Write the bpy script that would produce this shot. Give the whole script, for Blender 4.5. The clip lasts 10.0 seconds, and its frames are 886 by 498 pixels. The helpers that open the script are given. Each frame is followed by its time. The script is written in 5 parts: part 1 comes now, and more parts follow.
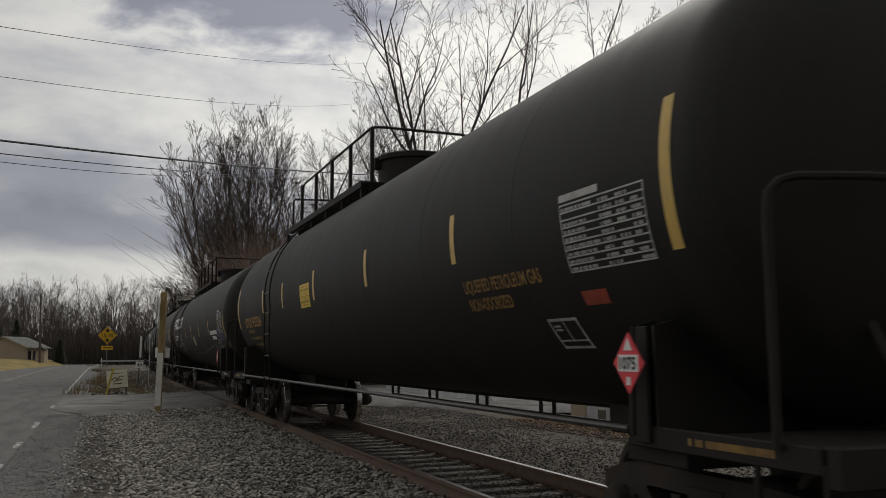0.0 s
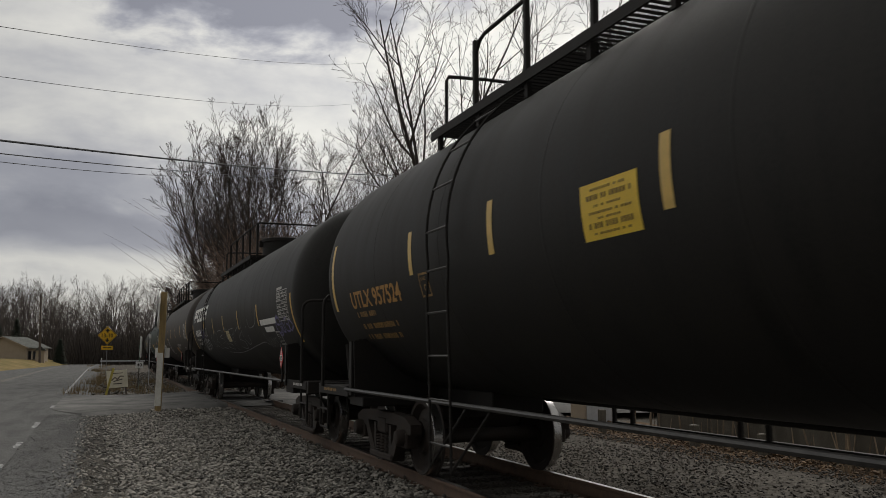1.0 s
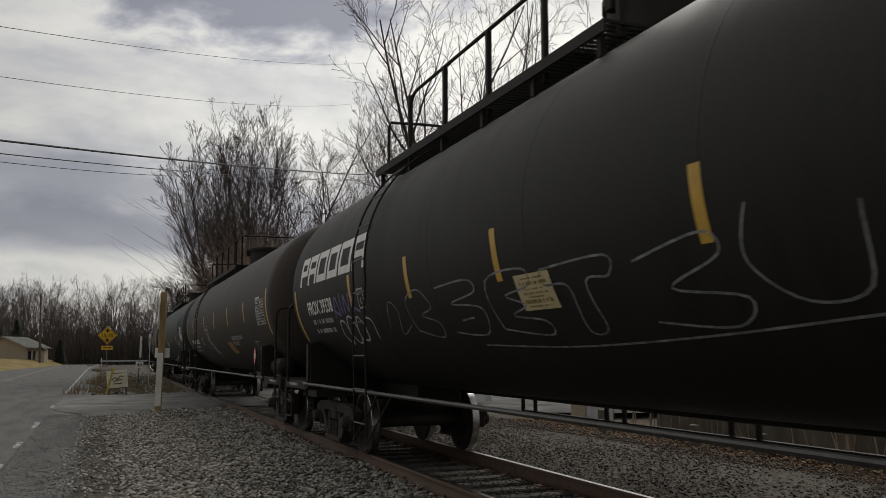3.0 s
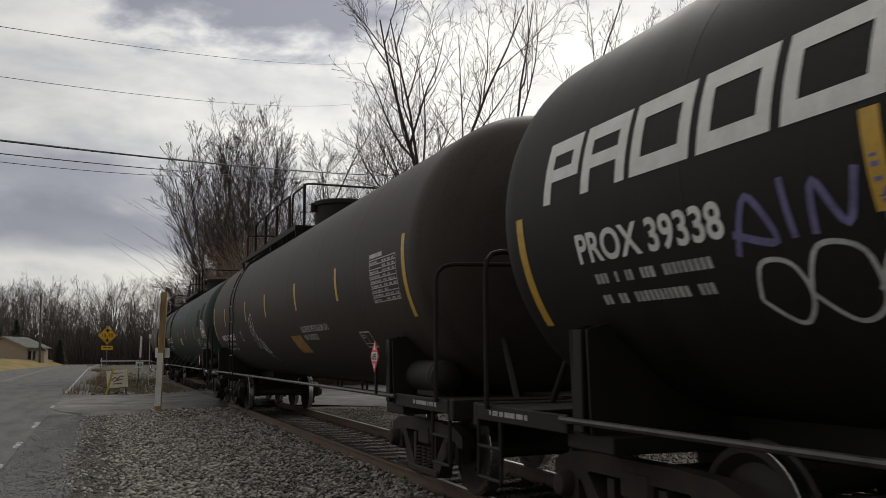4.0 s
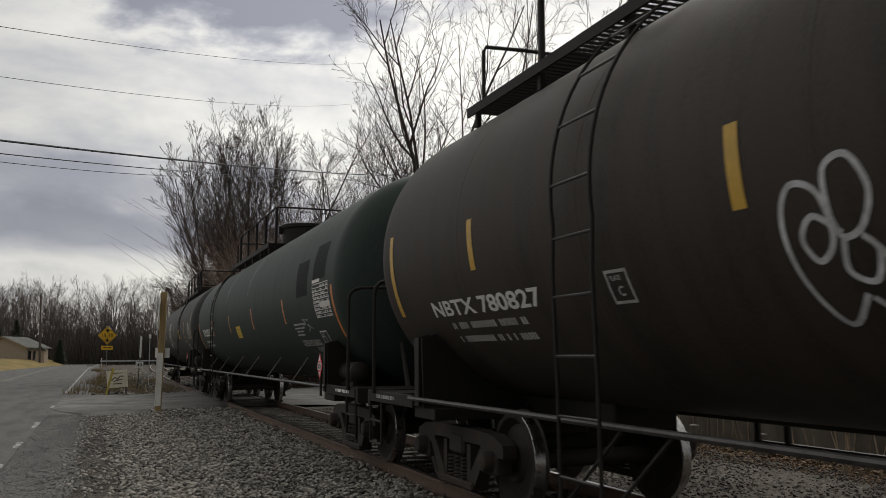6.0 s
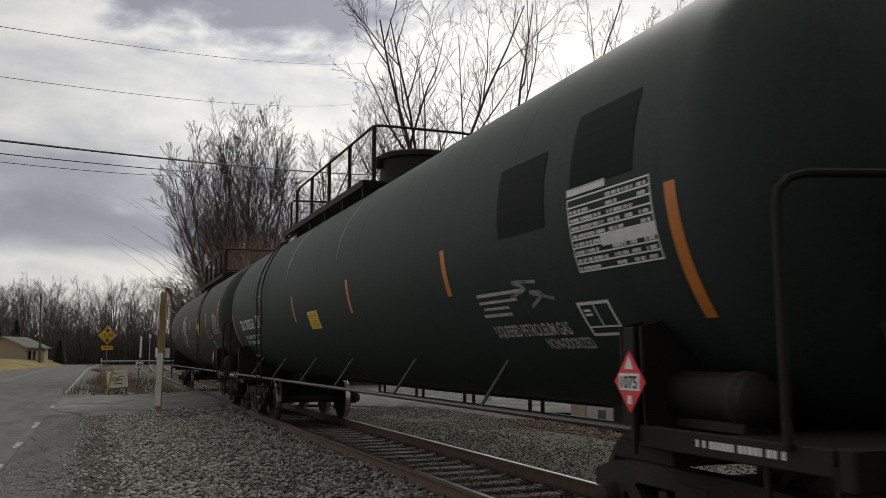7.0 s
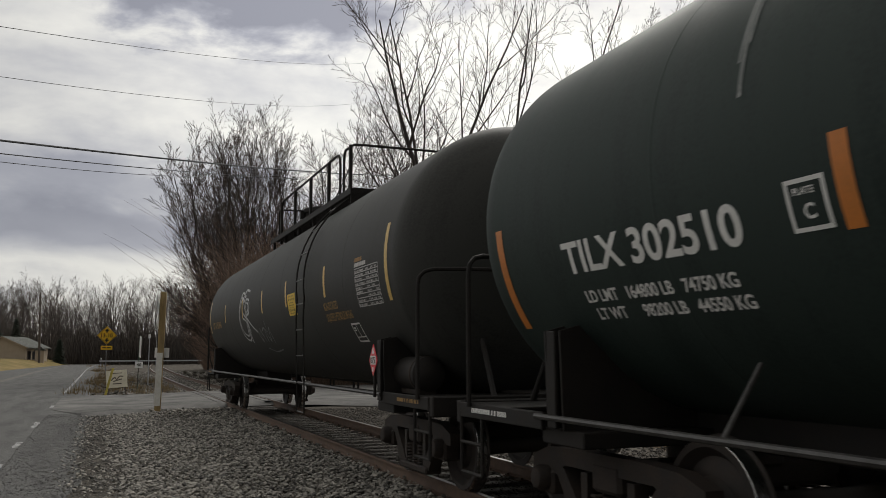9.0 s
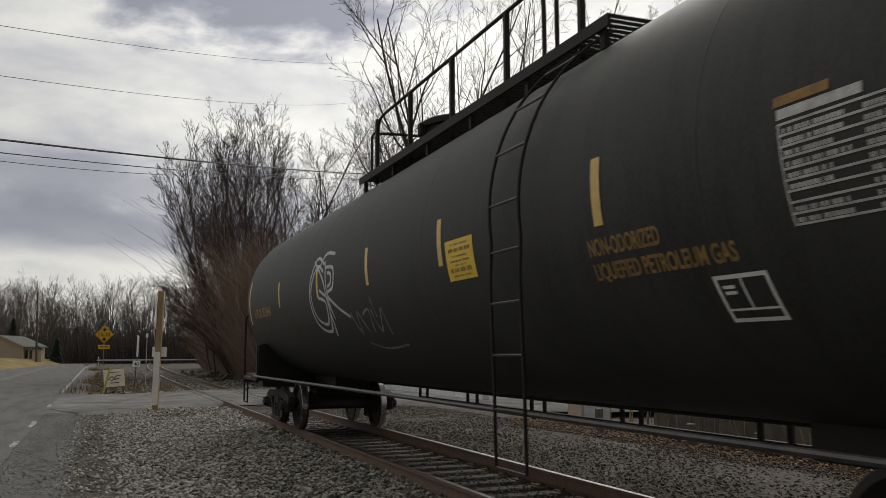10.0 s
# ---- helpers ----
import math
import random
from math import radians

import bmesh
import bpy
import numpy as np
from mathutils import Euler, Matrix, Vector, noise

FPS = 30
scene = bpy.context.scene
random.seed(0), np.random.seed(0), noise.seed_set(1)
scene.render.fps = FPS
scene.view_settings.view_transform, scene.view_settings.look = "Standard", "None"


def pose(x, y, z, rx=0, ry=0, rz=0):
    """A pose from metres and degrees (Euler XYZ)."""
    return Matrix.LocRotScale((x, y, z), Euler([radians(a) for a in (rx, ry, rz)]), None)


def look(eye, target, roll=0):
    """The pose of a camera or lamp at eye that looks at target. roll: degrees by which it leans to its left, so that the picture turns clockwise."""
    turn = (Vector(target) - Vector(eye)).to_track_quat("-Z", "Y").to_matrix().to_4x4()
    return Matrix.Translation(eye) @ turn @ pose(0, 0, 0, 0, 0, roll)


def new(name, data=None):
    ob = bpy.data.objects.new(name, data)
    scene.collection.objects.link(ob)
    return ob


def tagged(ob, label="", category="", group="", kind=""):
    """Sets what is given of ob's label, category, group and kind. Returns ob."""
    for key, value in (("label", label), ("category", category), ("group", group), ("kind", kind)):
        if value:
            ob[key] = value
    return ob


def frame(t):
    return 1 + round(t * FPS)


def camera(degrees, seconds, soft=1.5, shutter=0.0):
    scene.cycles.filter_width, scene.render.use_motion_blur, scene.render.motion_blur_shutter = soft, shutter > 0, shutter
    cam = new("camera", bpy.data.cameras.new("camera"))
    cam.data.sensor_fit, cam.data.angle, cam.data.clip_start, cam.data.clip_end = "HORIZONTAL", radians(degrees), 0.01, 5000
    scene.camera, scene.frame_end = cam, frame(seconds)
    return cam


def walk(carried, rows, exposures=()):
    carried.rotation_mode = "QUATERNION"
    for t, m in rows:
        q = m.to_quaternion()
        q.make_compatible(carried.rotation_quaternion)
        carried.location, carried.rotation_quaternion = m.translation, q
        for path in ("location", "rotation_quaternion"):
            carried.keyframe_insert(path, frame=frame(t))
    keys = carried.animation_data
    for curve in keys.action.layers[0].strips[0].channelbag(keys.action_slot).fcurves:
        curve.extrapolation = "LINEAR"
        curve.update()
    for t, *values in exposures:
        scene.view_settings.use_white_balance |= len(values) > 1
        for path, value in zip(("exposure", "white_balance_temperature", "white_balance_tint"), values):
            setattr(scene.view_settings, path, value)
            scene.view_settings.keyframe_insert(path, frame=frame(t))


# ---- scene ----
cam = camera(54.0, 10.0, soft=0.85, shutter=0.12)
EYE = Vector((0.0, 0.0, 1.457))


def aim(turn, tilt, lean):
    """Camera pose: degrees to the right of the track's direction, upwards, and of roll."""
    a, b = radians(turn), radians(tilt)
    return look(EYE, EYE + Vector((math.sin(a) * math.cos(b), math.cos(a) * math.cos(b), math.sin(b))), lean)


walk(cam, [(0, aim(21.40, 6.89, -0.18)), (6.0, aim(21.40, 6.89, -0.18)), (8.3, aim(21.40, 6.89, -0.18)),
           (9.0, aim(21.43, 6.89, -0.18)), (9.5, aim(21.48, 6.85, -0.18)), (10.0, aim(21.58, 6.83, -0.18))],
     exposures=[(0.0, 0.02), (2.7, 0.04), (4.3, 0.22), (10.0, 0.24)])

# ---- sky and light: broken overcast, brightest beyond the train ----
SUN_TURN, SUN_HIGH = 34.0, 31.0          # degrees from +Y towards +X, and above the horizon
world = bpy.data.worlds.new("sky")
scene.world = world
world.use_nodes = True
wn, wl = world.node_tree.nodes, world.node_tree.links
wn.clear()


def wnode(kind, **sets):
    n = wn.new(kind)
    for k, v in sets.items():
        n.inputs[k].default_value = v
    return n


w_out, w_bg = wn.new("ShaderNodeOutputWorld"), wnode("ShaderNodeBackground", Strength=1.0)
w_sky = wn.new("ShaderNodeTexSky")
w_sky.sky_type, w_sky.sun_disc = "NISHITA", False
w_sky.sun_elevation, w_sky.sun_rotation = radians(SUN_HIGH), radians(SUN_TURN)
w_dim = wn.new("ShaderNodeVectorMath")
w_dim.operation = "SCALE"
w_dim.inputs["Scale"].default_value = 0.05
wl.new(w_sky.outputs[0], w_dim.inputs[0])
w_co = wn.new("ShaderNodeTexCoord")

def wmath(op, a, b, c=None):
    """A math node; numbers become constants, sockets become links."""
    n = wn.new("ShaderNodeMath")
    n.operation = op
    for i, v in enumerate((a, b) if c is None else (a, b, c)):
        if isinstance(v, (int, float)):
            n.inputs[i].default_value = v
        else:
            wl.new(v, n.inputs[i])
    return n.outputs[0]


def wnoise(stretch, shift, **sets):
    m = wn.new("ShaderNodeMapping")
    m.inputs["Scale"].default_value, m.inputs["Location"].default_value = stretch, shift
    wl.new(w_co.outputs["Generated"], m.inputs[0])
    n = wnode("ShaderNodeTexNoise", **sets)
    wl.new(m.outputs[0], n.inputs["Vector"])
    return n.outputs["Fac"]


w_sep = wn.new("ShaderNodeSeparateXYZ")
wl.new(w_co.outputs["Generated"], w_sep.inputs[0])
w_big = wnoise((1.0, 1.0, 3.4), (2.75, 0.62, 0.95), Scale=3.2, Detail=6.0, Roughness=0.5, Distortion=0.25)
w_fine = wnoise((1.0, 1.0, 2.2), (0.4, 1.3, 0.2), Scale=9.0, Detail=7.0, Roughness=0.56, Distortion=0.2)
# cloud decks in layers: a bright gap over the land, dark bellies above it, thin cloud, then a heavier deck
w_up = wmath("MULTIPLY_ADD", wmath("SUBTRACT", w_big, 0.5), 0.10, wmath("MULTIPLY_ADD", wmath("SUBTRACT", w_fine, 0.5), 0.05, w_sep.outputs["Z"]))
w_deck = wn.new("ShaderNodeValToRGB")
e = w_deck.color_ramp.elements
e[0].position, e[0].color = 0.0, (0.62, 0.62, 0.62, 1)
e[1].position, e[1].color = 1.0, (0.66, 0.66, 0.66, 1)
for at, v in ((0.055, 0.70), (0.085, 0.74), (0.105, 0.40), (0.135, 0.29), (0.165, 0.40), (0.19, 0.33), (0.215, 0.50), (0.26, 0.57), (0.34, 0.60), (0.40, 0.52), (0.60, 0.60)):
    k = e.new(at)
    k.color = (v, v, v, 1)
wl.new(w_up, w_deck.inputs[0])
w_val = wmath("MULTIPLY_ADD", wmath("SUBTRACT", w_big, 0.5), 0.75, w_deck.outputs[0])
w_val = wmath("MULTIPLY_ADD", wmath("SUBTRACT", w_fine, 0.5), 0.42, w_val)


def cloud_mass(centre, size, amount, value):
    """A heavy cloud with ragged edges, seen in one direction."""
    sub = wn.new("ShaderNodeVectorMath")
    sub.operation, sub.inputs[1].default_value = "SUBTRACT", centre
    wl.new(w_co.outputs["Generated"], sub.inputs[0])
    mul = wn.new("ShaderNodeVectorMath")
    mul.operation, mul.inputs[1].default_value = "DIVIDE", size
    wl.new(sub.outputs[0], mul.inputs[0])
    ln = wn.new("ShaderNodeVectorMath")
    ln.operation = "LENGTH"
    wl.new(mul.outputs[0], ln.inputs[0])
    far = wmath("MULTIPLY_ADD", wmath("SUBTRACT", w_fine, 0.5), 2.2, ln.outputs["Value"])
    soft = wn.new("ShaderNodeMapRange")
    soft.interpolation_type = "SMOOTHSTEP"
    for k, v in (("From Min", 1.35), ("From Max", 0.45), ("To Min", 0.0), ("To Max", amount)):
        soft.inputs[k].default_value = v
    wl.new(far, soft.inputs["Value"])
    return wmath("SUBTRACT", value, soft.outputs[0])


w_val = cloud_mass((0.145, 0.912, 0.390), (0.16, 0.16, 0.055), 0.52, w_val)
w_ramp = wn.new("ShaderNodeValToRGB")
e = w_ramp.color_ramp.elements
e[0].position, e[0].color = 0.12, (0.215, 0.22, 0.255, 1)
e[1].position, e[1].color = 0.95, (0.80, 0.785, 0.725, 1)
for at, col in ((0.30, (0.295, 0.30, 0.335, 1)), (0.46, (0.43, 0.43, 0.442, 1)), (0.64, (0.63, 0.62, 0.585, 1))):
    k = e.new(at)
    k.color = col
wl.new(w_val, w_ramp.inputs[0])
# the cloud is thinner, so brighter, round the hidden sun
w_dot = wn.new("ShaderNodeVectorMath")
w_dot.operation = "DOT_PRODUCT"
w_dot.inputs[1].default_value = (math.sin(radians(SUN_TURN)) * math.cos(radians(SUN_HIGH)),
                                 math.cos(radians(SUN_TURN)) * math.cos(radians(SUN_HIGH)), math.sin(radians(SUN_HIGH)))
wl.new(w_co.outputs["Generated"], w_dot.inputs[0])
w_glow = wn.new("ShaderNodeMapRange")
w_glow.interpolation_type = "SMOOTHSTEP"
for k, v in (("From Min", 0.72), ("From Max", 1.0), ("To Min", 1.0), ("To Max", 1.45)):
    w_glow.inputs[k].default_value = v
wl.new(w_dot.outputs["Value"], w_glow.inputs["Value"])
w_mul = wn.new("ShaderNodeVectorMath")
w_mul.operation = "SCALE"
wl.new(w_ramp.outputs[0], w_mul.inputs[0])
wl.new(w_glow.outputs[0], w_mul.inputs["Scale"])
w_mix = wnode("ShaderNodeMixRGB", Fac=0.94)
wl.new(w_dim.outputs[0], w_mix.inputs[1])
wl.new(w_mul.outputs[0], w_mix.inputs[2])
# the unseen sky behind the camera is dimmed, so that the tank heads darken
w_low = wn.new("ShaderNodeMapRange")
w_low.interpolation_type = "SMOOTHSTEP"
for k, v in (("From Min", -0.95), ("From Max", 0.45), ("To Min", 0.48), ("To Max", 1.0)):
    w_low.inputs[k].default_value = v
wl.new(w_sep.outputs["Y"], w_low.inputs["Value"])
w_deep = wn.new("ShaderNodeVectorMath")
w_deep.operation = "SCALE"
wl.new(w_mix.outputs[0], w_deep.inputs[0])
wl.new(w_low.outputs[0], w_deep.inputs["Scale"])
wl.new(w_deep.outputs[0], w_bg.inputs["Color"])
wl.new(w_bg.outputs[0], w_out.inputs[0])

sun = new("sun", bpy.data.lights.new("sun", "SUN"))
sun.data.energy, sun.data.angle, sun.data.color = 1.1, radians(24), (1.0, 0.96, 0.9)
sun.matrix_world = look((math.sin(radians(SUN_TURN)) * 60, math.cos(radians(SUN_TURN)) * 60, 55), (0, 0, 0))


# ---- materials ----
def material(name, base, rough=0.6, metal=0.0, other=None, scale=4.0, amount=0.5, stretch=(1, 1, 1), bump=0.0, fine=60.0,
             random_amount=0.0, spec=0.5, speck=None, bump_scale=None):
    """Principled material: two colours mixed by noise at two scales, with fine relief."""
    m = bpy.data.materials.new(name)
    m.use_nodes = True
    nt = m.node_tree
    b = nt.nodes["Principled BSDF"]
    b.inputs["Roughness"].default_value, b.inputs["Metallic"].default_value = rough, metal
    b.inputs["Specular IOR Level"].default_value = spec
    co = nt.nodes.new("ShaderNodeTexCoord")
    mp = nt.nodes.new("ShaderNodeMapping")
    mp.inputs["Scale"].default_value = stretch
    nt.links.new(co.outputs["Object"], mp.inputs[0])
    n1, n2 = nt.nodes.new("ShaderNodeTexNoise"), nt.nodes.new("ShaderNodeTexNoise")
    n1.inputs["Scale"].default_value, n1.inputs["Detail"].default_value, n1.inputs["Roughness"].default_value = scale, 6, 0.62
    n2.inputs["Scale"].default_value, n2.inputs["Detail"].default_value = fine, 3
    nt.links.new(mp.outputs[0], n1.inputs["Vector"])
    nt.links.new(co.outputs["Object"], n2.inputs["Vector"])
    add = nt.nodes.new("ShaderNodeMath")
    add.operation = "MULTIPLY_ADD"
    add.inputs[1].default_value = 0.45
    nt.links.new(n2.outputs["Fac"], add.inputs[0])
    nt.links.new(n1.outputs["Fac"], add.inputs[2])
    rg = nt.nodes.new("ShaderNodeMapRange")
    for k, v in (("From Min", 0.52), ("From Max", 0.92), ("To Min", 0.0), ("To Max", amount * 2)):
        rg.inputs[k].default_value = v
    nt.links.new(add.outputs[0], rg.inputs["Value"])
    mix = nt.nodes.new("ShaderNodeMixRGB")
    mix.inputs[1].default_value = (*base, 1)
    mix.inputs[2].default_value = (*(other or [c * 1.8 for c in base]), 1)
    nt.links.new(rg.outputs[0], mix.inputs[0])
    last = mix.outputs[0]
    if speck:
        vo = nt.nodes.new("ShaderNodeTexVoronoi")
        vo.inputs["Scale"].default_value = speck
        nt.links.new(co.outputs["Object"], vo.inputs["Vector"])
        hs = nt.nodes.new("ShaderNodeSeparateColor")
        nt.links.new(vo.outputs["Color"], hs.inputs[0])
        sc = nt.nodes.new("ShaderNodeMapRange")
        sc.inputs["To Min"].default_value, sc.inputs["To Max"].default_value = 0.55, 1.45
        nt.links.new(hs.outputs[0], sc.inputs["Value"])
        vm = nt.nodes.new("ShaderNodeVectorMath")
        vm.operation = "SCALE"
        nt.links.new(last, vm.inputs[0])
        nt.links.new(sc.outputs[0], vm.inputs["Scale"])
        last = vm.outputs[0]
    if random_amount:
        gi = nt.nodes.new("ShaderNodeNewGeometry")
        sc = nt.nodes.new("ShaderNodeMapRange")
        sc.inputs["To Min"].default_value, sc.inputs["To Max"].default_value = 1 - random_amount, 1 + random_amount
        nt.links.new(gi.outputs["Random Per Island"], sc.inputs["Value"])
        vm = nt.nodes.new("ShaderNodeVectorMath")
        vm.operation = "SCALE"
        nt.links.new(last, vm.inputs[0])
        nt.links.new(sc.outputs[0], vm.inputs["Scale"])
        last = vm.outputs[0]
    nt.links.new(last, b.inputs["Base Color"])
    rr = nt.nodes.new("ShaderNodeMapRange")
    rr.inputs["To Min"].default_value, rr.inputs["To Max"].default_value = max(rough - 0.12, 0.02), min(rough + 0.12, 1)
    nt.links.new(n1.outputs["Fac"], rr.inputs["Value"])
    nt.links.new(rr.outputs[0], b.inputs["Roughness"])
    if bump:
        bp = nt.nodes.new("ShaderNodeBump")
        bp.inputs["Strength"].default_value, bp.inputs["Distance"].default_value = 1.0, bump
        src = add.outputs[0]
        if bump_scale:
            n3 = nt.nodes.new("ShaderNodeTexNoise")
            n3.inputs["Scale"].default_value, n3.inputs["Detail"].default_value = bump_scale, 6
            nt.links.new(co.outputs["Object"], n3.inputs["Vector"])
            src = n3.outputs["Fac"]
        nt.links.new(src, bp.inputs["Height"])
        nt.links.new(bp.outputs[0], b.inputs["Normal"])
    return m


M_BLACK = material("black_tank_paint", (0.0099, 0.0095, 0.0086), 0.6, other=(0.0193, 0.0177, 0.0156), scale=1.3, stretch=(0.5, 2.8, 0.5), amount=0.8, bump=0.0006, fine=40, spec=0.22)
M_DUSTY = material("dusty_black_tank_paint", (0.0213, 0.0216, 0.0196), 0.6, other=(0.0405, 0.0405, 0.0365), scale=1.3, stretch=(0.5, 2.8, 0.5), amount=0.8, bump=0.0006, fine=40, spec=0.22)
M_BROWN = material("brownish_black_tank_paint", (0.0259, 0.0205, 0.0170), 0.6, other=(0.0460, 0.0368, 0.0305), scale=1.3, stretch=(0.5, 2.8, 0.5), amount=0.8, bump=0.0006, fine=40, spec=0.22)
M_GREEN = material("dark_green_tank_paint", (0.0150, 0.0241, 0.0207), 0.6, other=(0.0270, 0.0396, 0.0344), scale=1.3, stretch=(0.5, 2.8, 0.5), amount=0.8, bump=0.0006, fine=40, spec=0.22)
M_STEEL = material("grimy_black_steel", (0.010, 0.009, 0.008), 0.68, other=(0.018, 0.0145, 0.012), scale=3, amount=0.6, bump=0.001, spec=0.3)
M_FRAME = material("rusty_truck_casting", (0.012, 0.009, 0.007), 0.8, other=(0.032, 0.021, 0.015), scale=5, amount=0.6, bump=0.003)
M_PIPE = material("worn_handrail_steel", (0.030, 0.028, 0.026), 0.42, 0.3, other=(0.08, 0.076, 0.072), scale=6, amount=0.5)
M_TREAD = material("polished_wheel_steel", (0.45, 0.44, 0.43), 0.28, 1.0, scale=8, amount=0.2)
M_WHEEL = material("rusty_wheel_steel", (0.012, 0.0095, 0.0078), 0.7, 0.0, other=(0.028, 0.019, 0.014), scale=6, amount=0.6)
M_YELLOW = material("yellow_reflective_tape", (0.62, 0.36, 0.035), 0.45, other=(0.42, 0.27, 0.05), scale=9, amount=0.4)
M_PALE = material("pale_yellow_reflective_tape", (0.72, 0.47, 0.11), 0.45, other=(0.52, 0.36, 0.11), scale=9, amount=0.4)
M_ORANGE = material("orange_reflective_tape", (0.62, 0.20, 0.03), 0.45, other=(0.45, 0.16, 0.03), scale=9, amount=0.4)
M_LABEL = material("yellow_label", (0.84, 0.56, 0.035), 0.5, other=(0.66, 0.45, 0.05), scale=7, amount=0.35)
M_LABEL_OLD = material("faded_orange_label", (0.44, 0.21, 0.028), 0.6, other=(0.2, 0.11, 0.03), scale=7, amount=0.5)
M_LABEL_PRINT = material("brown_label_print", (0.16, 0.10, 0.02), 0.6, other=(0.30, 0.2, 0.03), scale=9)
M_CREAM = material("faded_cream_label", (0.62, 0.52, 0.28), 0.55, other=(0.45, 0.38, 0.22), scale=7, amount=0.5)
M_INK = material("black_print", (0.02, 0.018, 0.012), 0.6)
M_WHITE = material("white_lettering", (0.80, 0.79, 0.76), 0.55, other=(0.62, 0.61, 0.58), scale=7, amount=0.4)
M_GREY_TEXT = material("grimy_white_lettering", (0.55, 0.54, 0.515), 0.6, other=(0.35, 0.34, 0.325), scale=8, amount=0.6)
M_GOLD = material("golden_lettering", (0.52, 0.27, 0.06), 0.55, other=(0.34, 0.18, 0.045), scale=7, amount=0.5)
M_GOLD_DIM = material("grimy_golden_lettering", (0.36, 0.205, 0.055), 0.6, other=(0.21, 0.125, 0.038), scale=8, amount=0.6)
M_RED = material("red_placard", (0.78, 0.05, 0.07), 0.35, other=(0.68, 0.05, 0.06), scale=9, amount=0.3)
M_REDSTICK = material("faded_red_label", (0.40, 0.065, 0.03), 0.55, other=(0.25, 0.05, 0.03), scale=9, amount=0.5)
M_CHALK = material("white_spray_paint", (0.68, 0.68, 0.685), 0.65, other=(0.38, 0.38, 0.385), scale=6, amount=0.6)
M_CHALK_DIM = material("thin_grey_spray_paint", (0.34, 0.345, 0.35), 0.65, other=(0.11, 0.11, 0.115), scale=6, amount=0.6)
M_PURPLE = material("violet_spray_paint", (0.20, 0.18, 0.36), 0.65, other=(0.10, 0.09, 0.19), scale=6, amount=0.6)
M_PATCH = material("fresh_dark_patch_paint", (0.0085, 0.0115, 0.0105), 0.75, spec=0.15, scale=2, amount=0.3)
M_STREAK = material("dusty_wear_mark", (0.36, 0.365, 0.35), 0.6, other=(0.14, 0.15, 0.14), scale=3, amount=0.8)
M_RAIL = material("rusty_rail_steel", (0.075, 0.045, 0.029), 0.8, 0.0, other=(0.13, 0.08, 0.052), scale=7, amount=0.5, bump=0.001)
M_RAILTOP = material("polished_rail_head", (0.30, 0.29, 0.28), 0.32, 1.0, other=(0.16, 0.15, 0.14), scale=6, amount=0.4)
M_TIE = material("weathered_tie_wood", (0.058, 0.050, 0.043), 0.85, other=(0.12, 0.107, 0.094), scale=3, stretch=(0.6, 6, 6), amount=0.6, bump=0.004)
M_ASPHALT = material("worn_asphalt", (0.070, 0.069, 0.068), 0.95, spec=0.15, other=(0.125, 0.123, 0.119), scale=1.1, stretch=(1.8, 0.3, 1), amount=0.7, bump=0.004, fine=90, speck=70)
M_CROSS = material("pale_crossing_asphalt", (0.225, 0.218, 0.207), 0.95, spec=0.12, other=(0.085, 0.084, 0.082), scale=0.8, amount=0.5, bump=0.004, fine=90)
M_SOIL = material("stony_ground", (0.065, 0.058, 0.049), 1.0, spec=0.05, other=(0.125, 0.112, 0.096), scale=0.7, amount=0.5, bump=0.02, fine=25, speck=22, bump_scale=22)
M_LINE = material("worn_white_road_paint", (0.55, 0.55, 0.535), 0.85, other=(0.16, 0.16, 0.158), scale=11, amount=0.8)
M_OCHRE = material("worn_yellow_road_paint", (0.20, 0.17, 0.10), 0.75, other=(0.10, 0.095, 0.08), scale=3, amount=0.7)
M_STONE = material("crushed_ballast", (0.185, 0.172, 0.152), 0.8, other=(0.27, 0.252, 0.222), scale=3, amount=0.5, random_amount=0.85)
M_GRASS = material("dry_winter_grass", (0.30, 0.22, 0.105), 1.0, spec=0.05, other=(0.17, 0.14, 0.06), scale=0.4, amount=0.6, bump=0.03, fine=30)
M_DIRT = material("brown_leafy_dirt", (0.075, 0.047, 0.029), 1.0, spec=0.05, other=(0.115, 0.077, 0.048), scale=1.2, amount=0.6, bump=0.02, fine=30, speck=14)
M_BARK = material("grey_brown_bark", (0.040, 0.033, 0.028), 0.9, other=(0.07, 0.06, 0.052), scale=2, amount=0.5)
M_TWIG = material("brown_twigs", (0.052, 0.039, 0.031), 0.9, other=(0.08, 0.06, 0.047), scale=2, amount=0.5, random_amount=0.35)
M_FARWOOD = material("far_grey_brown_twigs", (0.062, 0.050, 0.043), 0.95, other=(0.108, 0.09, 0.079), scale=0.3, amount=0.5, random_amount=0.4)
M_SCRUB = material("dark_brown_scrub", (0.042, 0.033, 0.027), 0.95, other=(0.07, 0.055, 0.044), scale=0.3, amount=0.5, random_amount=0.4)
M_BRUSH = material("reddish_brown_brush", (0.15, 0.10, 0.075), 0.95, other=(0.21, 0.145, 0.105), scale=0.6, amount=0.5, random_amount=0.4)
M_NEEDLE = material("dark_conifer_needles", (0.018, 0.028, 0.016), 0.9, other=(0.03, 0.042, 0.022), scale=2, amount=0.5, random_amount=0.4)
M_POST = material("yellowish_treated_wood", (0.38, 0.27, 0.11), 0.8, other=(0.24, 0.17, 0.085), scale=4, stretch=(3, 3, 0.4), amount=0.5, bump=0.002)
